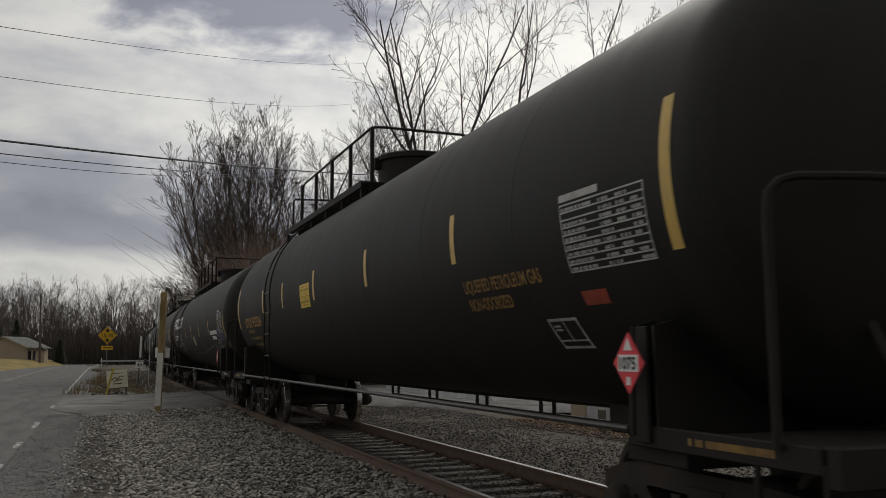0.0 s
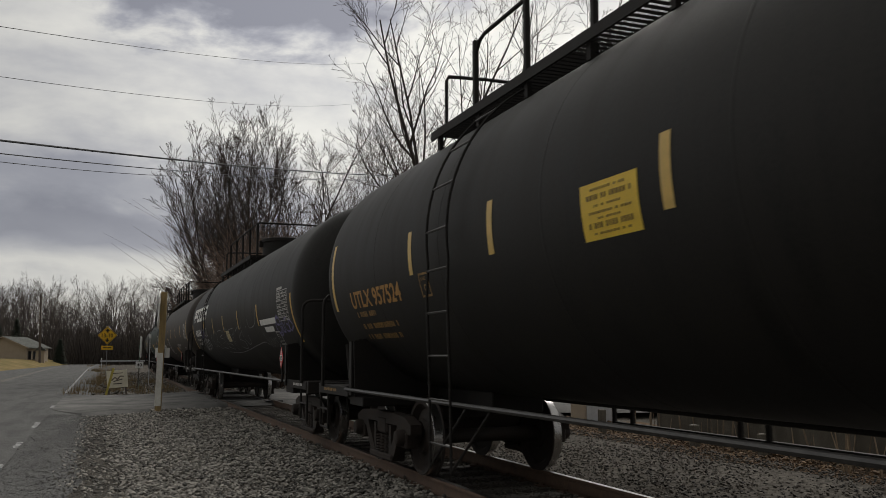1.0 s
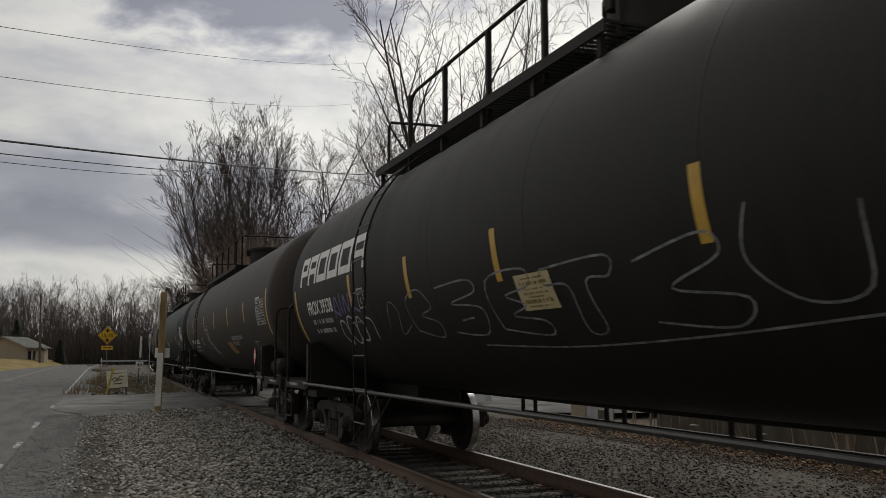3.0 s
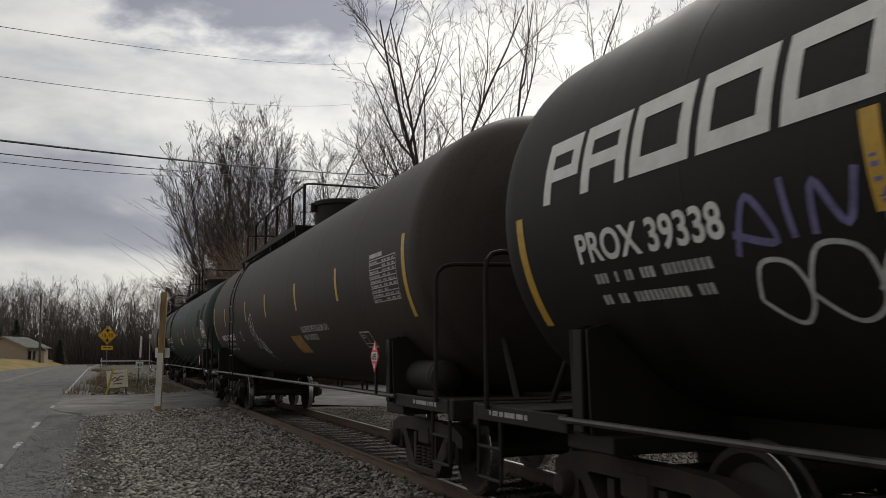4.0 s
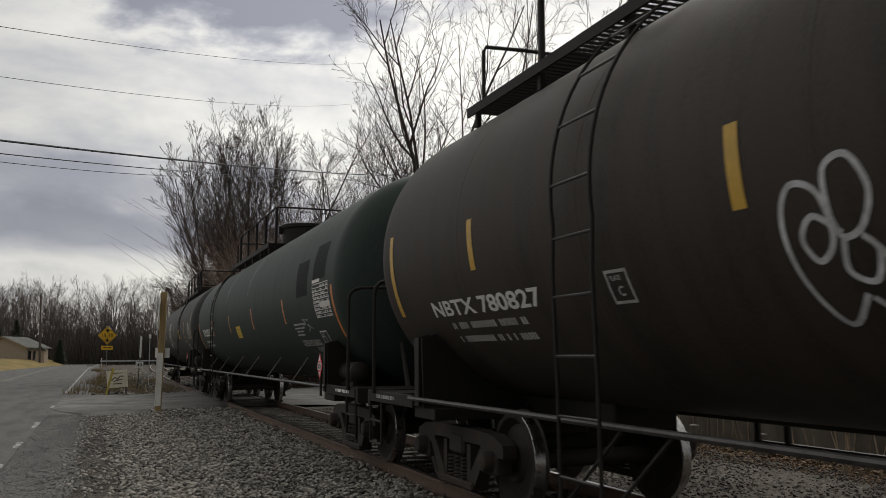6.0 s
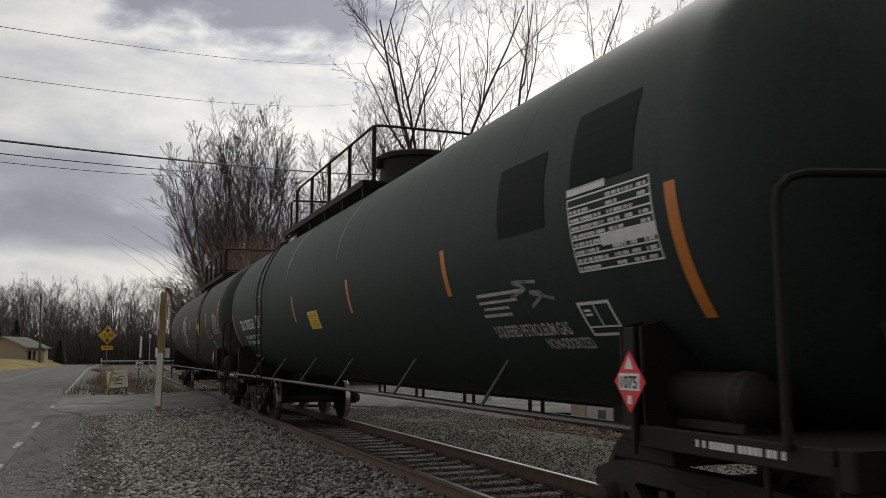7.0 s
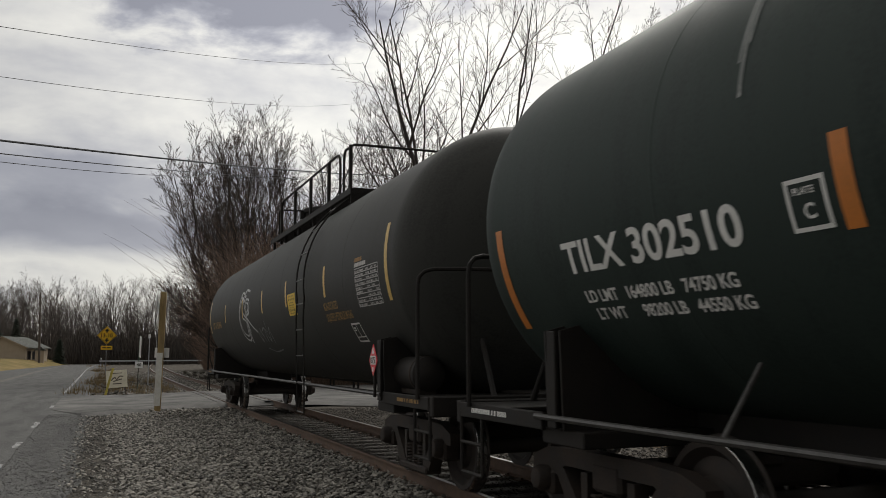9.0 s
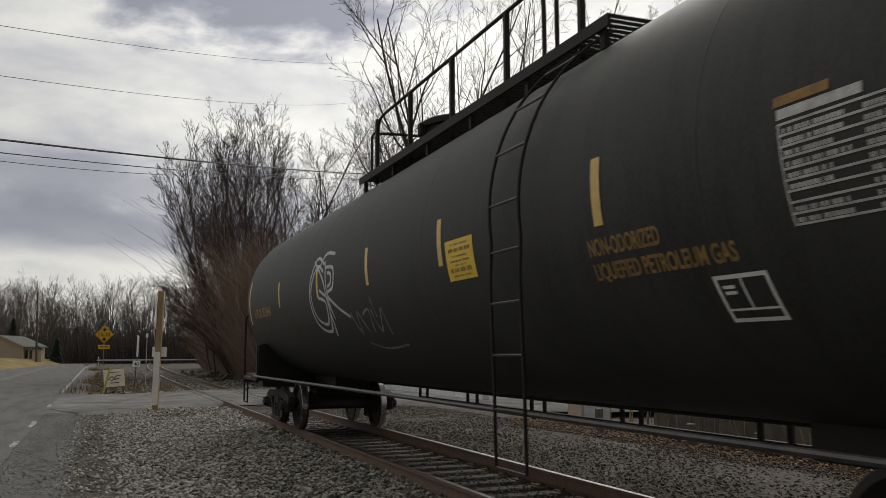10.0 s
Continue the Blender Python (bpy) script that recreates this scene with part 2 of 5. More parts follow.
M_POSTWHITE = material("peeling_white_paint", (0.78, 0.77, 0.72), 0.7, other=(0.58, 0.55, 0.48), scale=6, amount=0.5, bump=0.001)
M_SIGNWHITE = material("white_sign_face", (0.82, 0.82, 0.80), 0.45, other=(0.70, 0.70, 0.68), scale=5, amount=0.4)
M_BOARD = material("weathered_cream_board", (0.66, 0.61, 0.48), 0.75, other=(0.50, 0.46, 0.36), scale=4, amount=0.5)
M_SIGNYEL = material("yellow_sign_face", (0.85, 0.50, 0.012), 0.45, other=(0.75, 0.43, 0.02), scale=5, amount=0.3)
M_GALV = material("galvanised_steel", (0.32, 0.32, 0.32), 0.45, 0.7, other=(0.22, 0.22, 0.22), scale=8, amount=0.4)
M_GREYWOOD = material("weathered_pole_wood", (0.07, 0.055, 0.045), 0.9, other=(0.11, 0.09, 0.075), scale=3, amount=0.5)
M_WIRE = material("black_cable", (0.015, 0.015, 0.016), 0.6)
M_SIDING = material("beige_siding", (0.40, 0.33, 0.25), 0.75, other=(0.33, 0.27, 0.205), scale=1.5, amount=0.4)
M_SHINGLE = material("grey_roof_shingles", (0.055, 0.06, 0.05), 0.9, other=(0.085, 0.088, 0.075), scale=2, amount=0.5, speck=5)
M_GLASS = material("dark_window_glass", (0.03, 0.032, 0.035), 0.12)
M_CONCRETE = material("stained_concrete", (0.165, 0.15, 0.122), 0.88, other=(0.075, 0.066, 0.052), scale=1.3, stretch=(1, 1, 0.4), amount=0.7, bump=0.003)
M_BARRIER = material("pale_barrier_paint", (0.50, 0.51, 0.53), 0.6, other=(0.36, 0.37, 0.385), scale=3, amount=0.5)


# ---- building helpers ----
class Shape:
    """Collects vertices and faces of one mesh."""

    def __init__(self):
        self.v, self.f = [], []

    def add(self, verts, faces):
        k = len(self.v)
        self.v += [tuple(p) for p in verts]
        self.f += [tuple(i + k for i in face) for face in faces]
        return self

    def box(self, x0, y0, z0, x1, y1, z1, b=0.0, m=None):
        """A box between two corners, its edges chamfered by b, turned by m."""
        c = ((x0 + x1) / 2, (y0 + y1) / 2, (z0 + z1) / 2)
        h = (abs(x1 - x0) / 2, abs(y1 - y0) / 2, abs(z1 - z0) / 2)
        b = min(b, *(0.45 * q for q in h))
        sg = [(i, j, k) for i in (-1, 1) for j in (-1, 1) for k in (-1, 1)]
        put = (lambda p: m @ Vector(p)) if m else (lambda p: p)
        if b <= 0:
            vs = [put(tuple(c[a] + s[a] * h[a] for a in range(3))) for s in sg]
            return self.add(vs, [(0, 1, 3, 2), (4, 6, 7, 5), (0, 4, 5, 1), (2, 3, 7, 6), (0, 2, 6, 4), (1, 5, 7, 3)])
        vs, at = [], {}
        for s in sg:
            for a in range(3):
                at[s, a] = len(vs)
                vs.append(put(tuple(c[q] + s[q] * (h[q] - (0 if q == a else b)) for q in range(3))))
        fs = []
        for a in range(3):
            p, q = [i for i in range(3) if i != a]
            for s in (-1, 1):
                ring = []
                for u, w in ((-1, -1), (1, -1), (1, 1), (-1, 1)):
                    k = [0, 0, 0]
                    k[a], k[p], k[q] = s, u, w
                    ring.append(at[tuple(k), a])
                fs.append(tuple(ring))
            for u in (-1, 1):
                for w in (-1, 1):
                    k, l = [0, 0, 0], [0, 0, 0]
                    k[p], k[q], k[a] = u, w, -1
                    l[p], l[q], l[a] = u, w, 1
                    k, l = tuple(k), tuple(l)
                    fs.append((at[k, p], at[l, p], at[l, q], at[k, q]))
        fs += [tuple(at[s, a] for a in range(3)) for s in sg]
        return self.add(vs, fs)

    def tube(self, p, q, r0, r1=None, n=8, caps=True):
        p, q = Vector(p), Vector(q)
        r1 = r0 if r1 is None else r1
        d = (q - p).normalized()
        u = d.orthogonal().normalized()
        w = d.cross(u)
        vs = []
        for c, r in ((p, r0), (q, r1)):
            for i in range(n):
                a = 2 * math.pi * i / n
                vs.append(c + r * (math.cos(a) * u + math.sin(a) * w))
        fs = [(i, (i + 1) % n, n + (i + 1) % n, n + i) for i in range(n)]
        if caps:
            fs += [tuple(range(n - 1, -1, -1)), tuple(range(n, 2 * n))]
        return self.add(vs, fs)

    def pipe(self, pts, r, n=8):
        """A bent pipe along points."""
        pts = [Vector(p) for p in pts]
        u = None
        vs = []
        for i, p in enumerate(pts):
            d = (pts[min(i + 1, len(pts) - 1)] - pts[max(i - 1, 0)]).normalized()
            u = d.orthogonal().normalized() if u is None else (u - d * u.dot(d)).normalized()
            w = d.cross(u)
            vs += [p + r * (math.cos(2 * math.pi * k / n) * u + math.sin(2 * math.pi * k / n) * w) for k in range(n)]
        fs = []
        for i in range(len(pts) - 1):
            fs += [(i * n + k, i * n + (k + 1) % n, (i + 1) * n + (k + 1) % n, (i + 1) * n + k) for k in range(n)]
        fs += [tuple(range(n - 1, -1, -1)), tuple(range(len(vs) - n, len(vs)))]
        return self.add(vs, fs)

    def lathe(self, profile, axis="y", n=48, centre=(0, 0, 0), caps=True):
        """Turns (along, radius) pairs round an axis through centre."""
        vs, fs = [], []
        for along, r in profile:
            for i in range(n):
                a = 2 * math.pi * i / n
                p = {"y": (r * math.cos(a), along, r * math.sin(a)), "x": (along, r * math.cos(a), r * math.sin(a)),
                     "z": (r * math.cos(a), r * math.sin(a), along)}[axis]
                vs.append(tuple(centre[k] + p[k] for k in range(3)))
        for j in range(len(profile) - 1):
            fs += [(j * n + i, j * n + (i + 1) % n, (j + 1) * n + (i + 1) % n, (j + 1) * n + i) for i in range(n)]
        if caps:
            fs += [tuple(range(n - 1, -1, -1)), tuple(range(len(vs) - n, len(vs)))]
        return self.add(vs, fs)

    def slab(self, outline, x0, x1, axis="x"):
        """A plate: an outline in the two other axes, from x0 to x1 along axis."""
        n = len(outline)
        put = {"x": lambda a, s, t: (a, s, t), "y": lambda a, s, t: (s, a, t), "z": lambda a, s, t: (s, t, a)}[axis]
        vs = [put(x0, s, t) for s, t in outline] + [put(x1, s, t) for s, t in outline]
        return self.add(vs, [tuple(range(n)), tuple(range(2 * n - 1, n - 1, -1))]
                        + [(i, i + n, (i + 1) % n + n, (i + 1) % n) for i in range(n)])


def mesh_of(name, shape, mat, smooth=35, fix=True):
    me = bpy.data.meshes.new(name)
    me.from_pydata([tuple(p) for p in shape.v], [], shape.f)
    if fix:
        bm = bmesh.new()
        bm.from_mesh(me)
        bmesh.ops.recalc_face_normals(bm, faces=bm.faces)
        bm.to_mesh(me)
        bm.free()
    for m in (mat if isinstance(mat, (list, tuple)) else [mat]):
        me.materials.append(m)
    if smooth:
        me.shade_smooth()
        me.set_sharp_from_angle(angle=radians(smooth))
    return me


def part(name, shape, mat, parent=None, label="", smooth=35, fix=True):
    ob = new(name, mesh_of(name, shape, mat, smooth, fix))
    if parent:
        ob.parent = parent
    return tagged(ob, label)


def empty(name, label, category, group="", at=None):
    ob = tagged(new(name), label, category, group)
    if at is not None:
        ob.matrix_basis = at
    return ob


# ---- the line of the track, the road and the ground ----
TRACK_X = 4.53


def track_x(y):
    """Centre line of the track: straight, then a wide bend away."""
    return TRACK_X + (max(y - 30.0, 0.0) ** 2) / 3440.0


def ribbon(offsets, y0, y1, step, line=track_x, z=None):
    """A strip along the line: offsets are (x, z) pairs across it."""
    s, ys, n = Shape(), [], len(offsets)
    k = max(int((y1 - y0) / step), 1)
    for i in range(k + 1):
        y = y0 + (y1 - y0) * i / k
        s.v += [(line(y) + ox, y, oz) for ox, oz in offsets]
    for i in range(k):
        s.f += [(i * n + j, i * n + j + 1, (i + 1) * n + j + 1, (i + 1) * n + j) for j in range(n - 1)]
    return s


def road_line(y):
    """Right-hand edge line of the road, beside and then with the track."""
    return -1.35 + (max(y - 95.0, 0.0) ** 2) / 3600.0


def build_ground():
    xs = sorted(set(list(np.linspace(-14, 24, 77)) + list(np.linspace(-300, -14, 30)) + list(np.linspace(24, 300, 30)) + [-2500, -900, 900, 2500]))
    ys = sorted(set(list(np.linspace(-8, 60, 120)) + list(np.linspace(60, 400, 70)) + list(np.linspace(-200, -8, 20)) + [-2000, -700, 700, 1500, 4000]))
    s = Shape()
    for y in ys:
        for x in xs:
            d = x - track_x(min(max(y, -50), 400))
            z = -0.20 + 0.03 * noise.noise((x * 0.5, y * 0.5, 0)) + 0.015 * noise.noise((x * 2, y * 2, 5))
            if abs(d) < 2.4:
                z = min(z, -0.24)
            if d > 4.6 and y < 24:
                z -= min((d - 4.6) * 0.16, 0.5) * min(1, (24 - y) / 6)
            if d < -5.2:
                z = min(z, -0.2)
            if 23 < y < 41:
                z = min(z, -0.22)
            if x < -11 and y > 80:
                z += min((-11 - x) * 0.2, 0.7) * min((y - 80) / 50, 1)
            if 232 < y < 800:
                z += 9.0 * min((y - 232) / 90, 1) * (0.85 + 0.3 * noise.noise((x * 0.02, 3, 0)))
            if d > 20 or x < -30:
                z += 0.6 * noise.noise((x * 0.02, y * 0.02, 2))
            s.v.append((x, y, z))
    n = len(xs)
    s.f = [(j * n + i, j * n + i + 1, (j + 1) * n + i + 1, (j + 1) * n + i) for j in range(len(ys) - 1) for i in range(n - 1)]
    tagged(part("ground", s, M_SOIL, smooth=60, fix=False), "dark stony ground beside the railway and road", "ground", kind="structure")

    s = ribbon([(-8.6, -0.16), (-8.5, -0.135), (-4.2, -0.105), (0.0, -0.125), (0.55, -0.135), (0.85, -0.16), (1.2, -0.21), (1.4, -0.28)], -60, 420, 3, road_line)
    tagged(part("road", s, M_ASPHALT), "worn grey asphalt road running beside the railway", "road", kind="structure")
    # crossing road over the track, and its wider apron on the far side
    s = Shape()
    edge = [(-1.25, 28.2, 35.6), (-0.9, 27.0, 36.6), (-0.4, 25.9, 37.3), (0.6, 26.3, 37.0), (1.6, 27.2, 37.0), (2.7, 27.9, 37.0), (3.6, 28.2, 37.2), (5.5, 28.6, 37.8), (6.6, 28.6, 38.2),
            (8.2, 27.6, 39.5), (9.6, 26.0, 41.5), (10.8, 24.0, 43.5), (13.5, 22.0, 46), (40, 18, 50)]
    hs = [-0.119, -0.116, -0.112, -0.105, -0.09, -0.06, -0.026, -0.026, -0.05, -0.08, -0.10, -0.11, -0.11, -0.1]
    for (x, a, b), h in zip(edge, hs):
        s.v += [(x, a - 0.3, h - 0.12), (x, a, h), (x, (a + b) / 2, h + 0.01), (x, b, h), (x, b + 0.3, h - 0.12)]
    s.f = [(5 * i + j, 5 * i + j + 1, 5 * i + j + 6, 5 * i + j + 5) for i in range(len(edge) - 1) for j in range(4)]
    tagged(part("crossing_road", s, M_CROSS, fix=False), "pale asphalt road over the level crossing", "road", kind="structure")
    # road paint
    s = ribbon([(0.0, -0.119), (0.12, -0.119)], 40, 190, 2, road_line)
    tagged(part("edge_line", s, M_LINE, fix=False), "white edge line on the asphalt", "road marking", kind="structure")
    s = Shape()
    for y, ln, w in ((13.6, 0.8, 0.10), (16.9, 1.0, 0.10), (21.2, 1.9, 0.10), (29.0, 1.5, 0.2), (9.5, 1.0, 0.10)):
        k = 10
        for side in (0, 1):
            s.v += [(road_line(y) + side * w + 0.025 * random.uniform(-1, 1), y + ln * i / k, -0.118) for i in range(k + 1)]
        b0 = len(s.v) - 2 * (k + 1)
        s.f += [(b0 + i, b0 + i + 1, b0 + k + 2 + i, b0 + k + 1 + i) for i in range(k)]
    tagged(part("worn_edge_line", s, M_LINE, fix=False), "worn broken white edge line on the asphalt", "road marking", kind="structure")
    for k, dx in enumerate((-4.35, -4.1)):
        s = ribbon([(dx, -0.099), (dx + 0.11, -0.099)], -10, 200, 3, road_line)
        tagged(part("centre_line", s, M_OCHRE, fix=False), "faded yellow centre line on the asphalt", "road marking", kind="structure")
    s = ribbon([(-80, 1.4), (-30, 1.2), (-14, 1.0), (-11.5, 0.75), (-9.6, 0.2), (-8.6, -0.12), (-8.45, -0.22)], 66, 235, 5, road_line)
    for i, (x, y, z) in enumerate(s.v):
        s.v[i] = (x + 3.6 * min(max((y - 95) / 55, 0), 1), y, -0.13 + (z + 0.14) * min(max((y - 70) / 60, 0.05), 1) + 0.05 * noise.noise((x * 0.3, y * 0.3, 1)))
    tagged(part("lawn", s, M_GRASS, fix=False), "dry straw-coloured winter grass by the road", "grass", kind="structure")
    s = ribbon([(5.0, -0.75), (5.2, -0.33), (6.2, -0.30), (7.5, -0.34), (9.5, -0.45)], 2, 21.5, 0.6)
    for i, (x, y, z) in enumerate(s.v):
        s.v[i] = (x + 0.25 * noise.noise((y, x, 3)), y, z + 0.08 * noise.noise((x * 0.9, y * 0.9, 1)))
    tagged(part("dirt_strip", s, M_DIRT, smooth=60, fix=False), "brown leaf-strewn dirt beyond the ballast", "dirt", kind="structure")


def stones(name, label, count, place, lo, hi, mat=M_STONE):
    """Loose crushed stones, each a small rough lump, in one mesh."""
    rng = np.random.default_rng(11 + count)
    base = np.array([(0, 0, 1), (0.9, 0, 0.3), (0.28, 0.86, 0.3), (-0.73, 0.53, 0.3), (-0.73, -0.53, 0.3), (0.28, -0.86, 0.3), (0, 0, -0.7)], float)
    tri = np.array([(0, 1, 2), (0, 2, 3), (0, 3, 4), (0, 4, 5), (0, 5, 1), (6, 2, 1), (6, 3, 2), (6, 4, 3), (6, 5, 4), (6, 1, 5)])
    at, size = place(rng, count), lo + (hi - lo) * rng.uniform(0, 1, count) ** 1.8
    v = base[None] * rng.uniform(0.65, 1.25, (count, 7, 1))
    a = rng.uniform(0, 6.28, count)
    c, s_ = np.cos(a)[:, None], np.sin(a)[:, None]
    x, y, z = v[..., 0] * c - v[..., 1] * s_, v[..., 0] * s_ + v[..., 1] * c, v[..., 2] * rng.uniform(0.5, 0.9, (count, 1))
    tilt = rng.uniform(-0.7, 0.7, (count, 1))
    x, z = x * np.cos(tilt) - z * np.sin(tilt), x * np.sin(tilt) + z * np.cos(tilt)
    pts = np.stack([x, y, z], -1) * size[:, None, None] + at[:, None, :]
    f = tri[None] + (np.arange(count) * 7)[:, None, None]
    me = bpy.data.meshes.new(name)
    me.from_pydata(pts.reshape(-1, 3).tolist(), [], f.reshape(-1, 3).tolist())
    me.materials.append(mat)
    return tagged(new(name, me), label, "gravel", kind="stuff")


def build_gravel():
    def near(rng, n):
        y = 6.8 + 20.2 * rng.uniform(0, 1, n) ** 1.45
        x = rng.uniform(0.35, 3.62, n) + rng.normal(0, 0.12, n) * (rng.uniform(0, 1, n) < 0.5)
        x = np.where(rng.uniform(0, 1, n) < 0.10, 0.6 - 1.5 * rng.uniform(0, 1, n) ** 1.5, x)
        bank = np.clip((x - 2.2) / 1.2, 0, 1) * 0.05
        return np.stack([x, y, -0.195 + bank + rng.uniform(-0.012, 0.022, n)], -1)

    stones("ballast", "loose grey crushed-stone ballast along the track", 46000, near, 0.012, 0.048)

    def fine(rng, n):
        y = 7 + 19 * rng.uniform(0, 1, n) ** 1.5
        x = 0.85 - 2.1 * rng.uniform(0, 1, n) ** 1.25
        return np.stack([x, y, np.interp(x, [-1.4, -0.8, -0.5, -0.3, 0.0], [-0.125, -0.136, -0.158, -0.182, -0.192]) + rng.uniform(-0.008, 0.010, n)], -1)

    stones("fine_gravel", "fine dark gravel on the road shoulder", 26000, fine, 0.006, 0.016,
           material("fine_dark_gravel", (0.085, 0.083, 0.08), 0.9, other=(0.14, 0.136, 0.13), scale=3, amount=0.5, random_amount=0.6))

    def shoulder(rng, n):
        y = 24 + 3 * rng.uniform(0, 1, n)
        return np.stack([rng.uniform(1.4, 4.0, n), y, -0.19 + 0.09 * rng.uniform(0, 1, n)], -1)

    stones("crossing_gravel", "heaped stones at the edge of the crossing road", 1500, shoulder, 0.02, 0.06)

    def between(rng, n):
        y = 5.5 + 22 * rng.uniform(0, 1, n) ** 1.3
        x = TRACK_X + rng.uniform(-1.5, 1.45, n)
        return np.stack([x, y, -0.184 + rng.uniform(-0.012, 0.02, n)], -1)

    stones("track_ballast", "dark fine ballast between the ties", 22000, between, 0.012, 0.028,
           material("oily_ballast", (0.08, 0.071, 0.06), 0.9, other=(0.125, 0.111, 0.094), scale=3, amount=0.5, random_amount=0.6))

    def beyond(rng, n):
        y = 4.5 + 22 * rng.uniform(0, 1, n) ** 1.2
        x = TRACK_X + 1.0 + 4.2 * rng.uniform(0, 1, n)
        return np.stack([x, y, -0.20 + rng.uniform(-0.01, 0.02, n)], -1)

    # brown, and darkened in its colour for the shade beside the train
    stones("far_ballast", "grey ballast and dirt beyond the track", 20000, beyond, 0.014, 0.036,
           material("dull_brown_ballast", (0.052, 0.045, 0.037), 0.9, other=(0.09, 0.077, 0.063), scale=3, amount=0.5, random_amount=0.8))

    def far(rng, n):
        y = 39 + 50 * rng.uniform(0, 1, n) ** 1.5
        x = np.array([track_x(v) for v in y]) + rng.uniform(-3.6, 4.2, n)
        return np.stack([x, y, -0.19 + rng.uniform(0, 0.03, n)], -1)

    stones("distant_ballast", "ballast and rubble round the bend of the track", 7000, far, 0.03, 0.08)

    def leaves(rng, n):
        y = 2 + 19 * rng.uniform(0, 1, n)
        x = TRACK_X + rng.uniform(4.2, 7.5, n)
        return np.stack([x, y, -0.28 + rng.uniform(-0.02, 0.06, n)], -1)

    stones("leaf_litter", "brown leaf litter and clods", 9000, leaves, 0.02, 0.06,
           material("brown_clods", (0.11, 0.07, 0.042), 0.95, other=(0.17, 0.115, 0.07), scale=3, amount=0.5, random_amount=0.6))


def build_track():
    prof = [(-0.0, 0), (-0.032, 0), (-0.036, -0.008), (-0.036, -0.034), (-0.009, -0.045), (-0.009, -0.135), (-0.02, -0.15), (-0.07, -0.16), (-0.07, -0.172)]
    for side in (-1, 1):
        ox = 0.75 * side
        top = ribbon([(ox - 0.030, 0.0), (ox + 0.030, 0.0)], -60, 330, 2)
        full = [(ox + a, b - 0.003) for a, b in prof[::-1]] + [(ox - a, b - 0.003) for a, b in prof[1:]]
        r = part("rail", ribbon(full, -60, 330, 2), M_RAIL, smooth=50, fix=False)
        tagged(r, "rusty steel rail with a polished head", "rail", "rails of the track")
        part("rail_head", top, M_RAILTOP, r, "polished running surface", fix=False)
    s = Shape().box(-1.28, -0.115, -0.175, 1.28, 0.115, -0.005, 0.012)
    one = mesh_of("tie", s, M_TIE)
    y, k = -8.0, 0
    while y < 88:
        if not 28.3 < y < 37.4:
            t = new("tie", one)
            t.matrix_basis = pose(track_x(y) + random.uniform(-0.03, 0.03), y, -0.17 + random.uniform(-0.006, 0.004), 0, random.uniform(-0.3, 0.3), random.uniform(-1.2, 1.2))
            tagged(t, "weathered wooden railway tie under the rails", "tie", "ties of the track")
        y += 0.53 + random.uniform(-0.02, 0.02)
    plate = mesh_of("tie_plate", Shape().box(-0.17, -0.09, 0, 0.17, 0.09, 0.014, 0.004).box(-0.11, -0.05, 0.01, -0.085, -0.02, 0.04, 0.004).box(0.085, 0.02, 0.01, 0.11, 0.05, 0.04, 0.004), M_RAIL)
    for t in [o for o in scene.objects if o.name.startswith("tie") and o.data == one and o.matrix_basis.translation.y < 27]:
        for sx in (-0.75, 0.75):
            p = new("tie_plate", plate)
            p.parent = t
            p.matrix_basis = pose(sx, 0, -0.004)
    # timber and rubber strips beside the rails in the crossing
    for ox in (-0.93, -0.57, 0.57, 0.93):
        part("crossing_plank", ribbon([(ox - 0.1, -0.1), (ox - 0.1, -0.009), (ox + 0.1, -0.009), (ox + 0.1, -0.1)], 28.4, 37.2, 1), M_CROSS, bpy.data.objects["crossing_road"], "worn plank beside the rail", fix=False)


# ---- the tank cars ----
RT, ZC = 1.568, 2.552        # tank radius and height of its axis over the rail
HEAD = 0.74                  # depth of the domed heads


def wrap(shape, y0, deg, rise=0.004):
    """Lays a flat shape (u to the right, v up, thickness ignored) on the near side of the tank, its origin at y0 and deg above the axis."""
    out = Shape()
    out.f = shape.f
    for u, v, w in shape.v:
        a = radians(deg) + v / RT
        r = RT + rise + w
        out.v.append((-r * math.cos(a), y0 - u, ZC + r * math.sin(a)))
    return out


def flat_grid(w, h, n=6):
    s = Shape()
    s.v = [(w * (i / 2), h * j / n, 0) for j in range(n + 1) for i in range(3)]
    s.f = [(3 * j + i, 3 * j + i + 1, 3 * j + i + 4, 3 * j + i + 3) for j in range(n) for i in range(2)]
    return s


def bars(rows, h=0.03):
    """Plain bars (u, v, width, height) that stand for small print."""
    s = Shape()
    for r in rows:
        u, v, w = r[:3]
        hh = r[3] if len(r) > 3 else h
        n = max(1, int(hh / 0.08) + 1)
        k = len(s.v)
        s.v += [(u + w * i, v + hh * j / n, 0) for j in range(n + 1) for i in (0, 1)]
        s.f += [(k + 2 * j, k + 2 * j + 1, k + 2 * j + 3, k + 2 * j + 2) for j in range(n)]
    return s


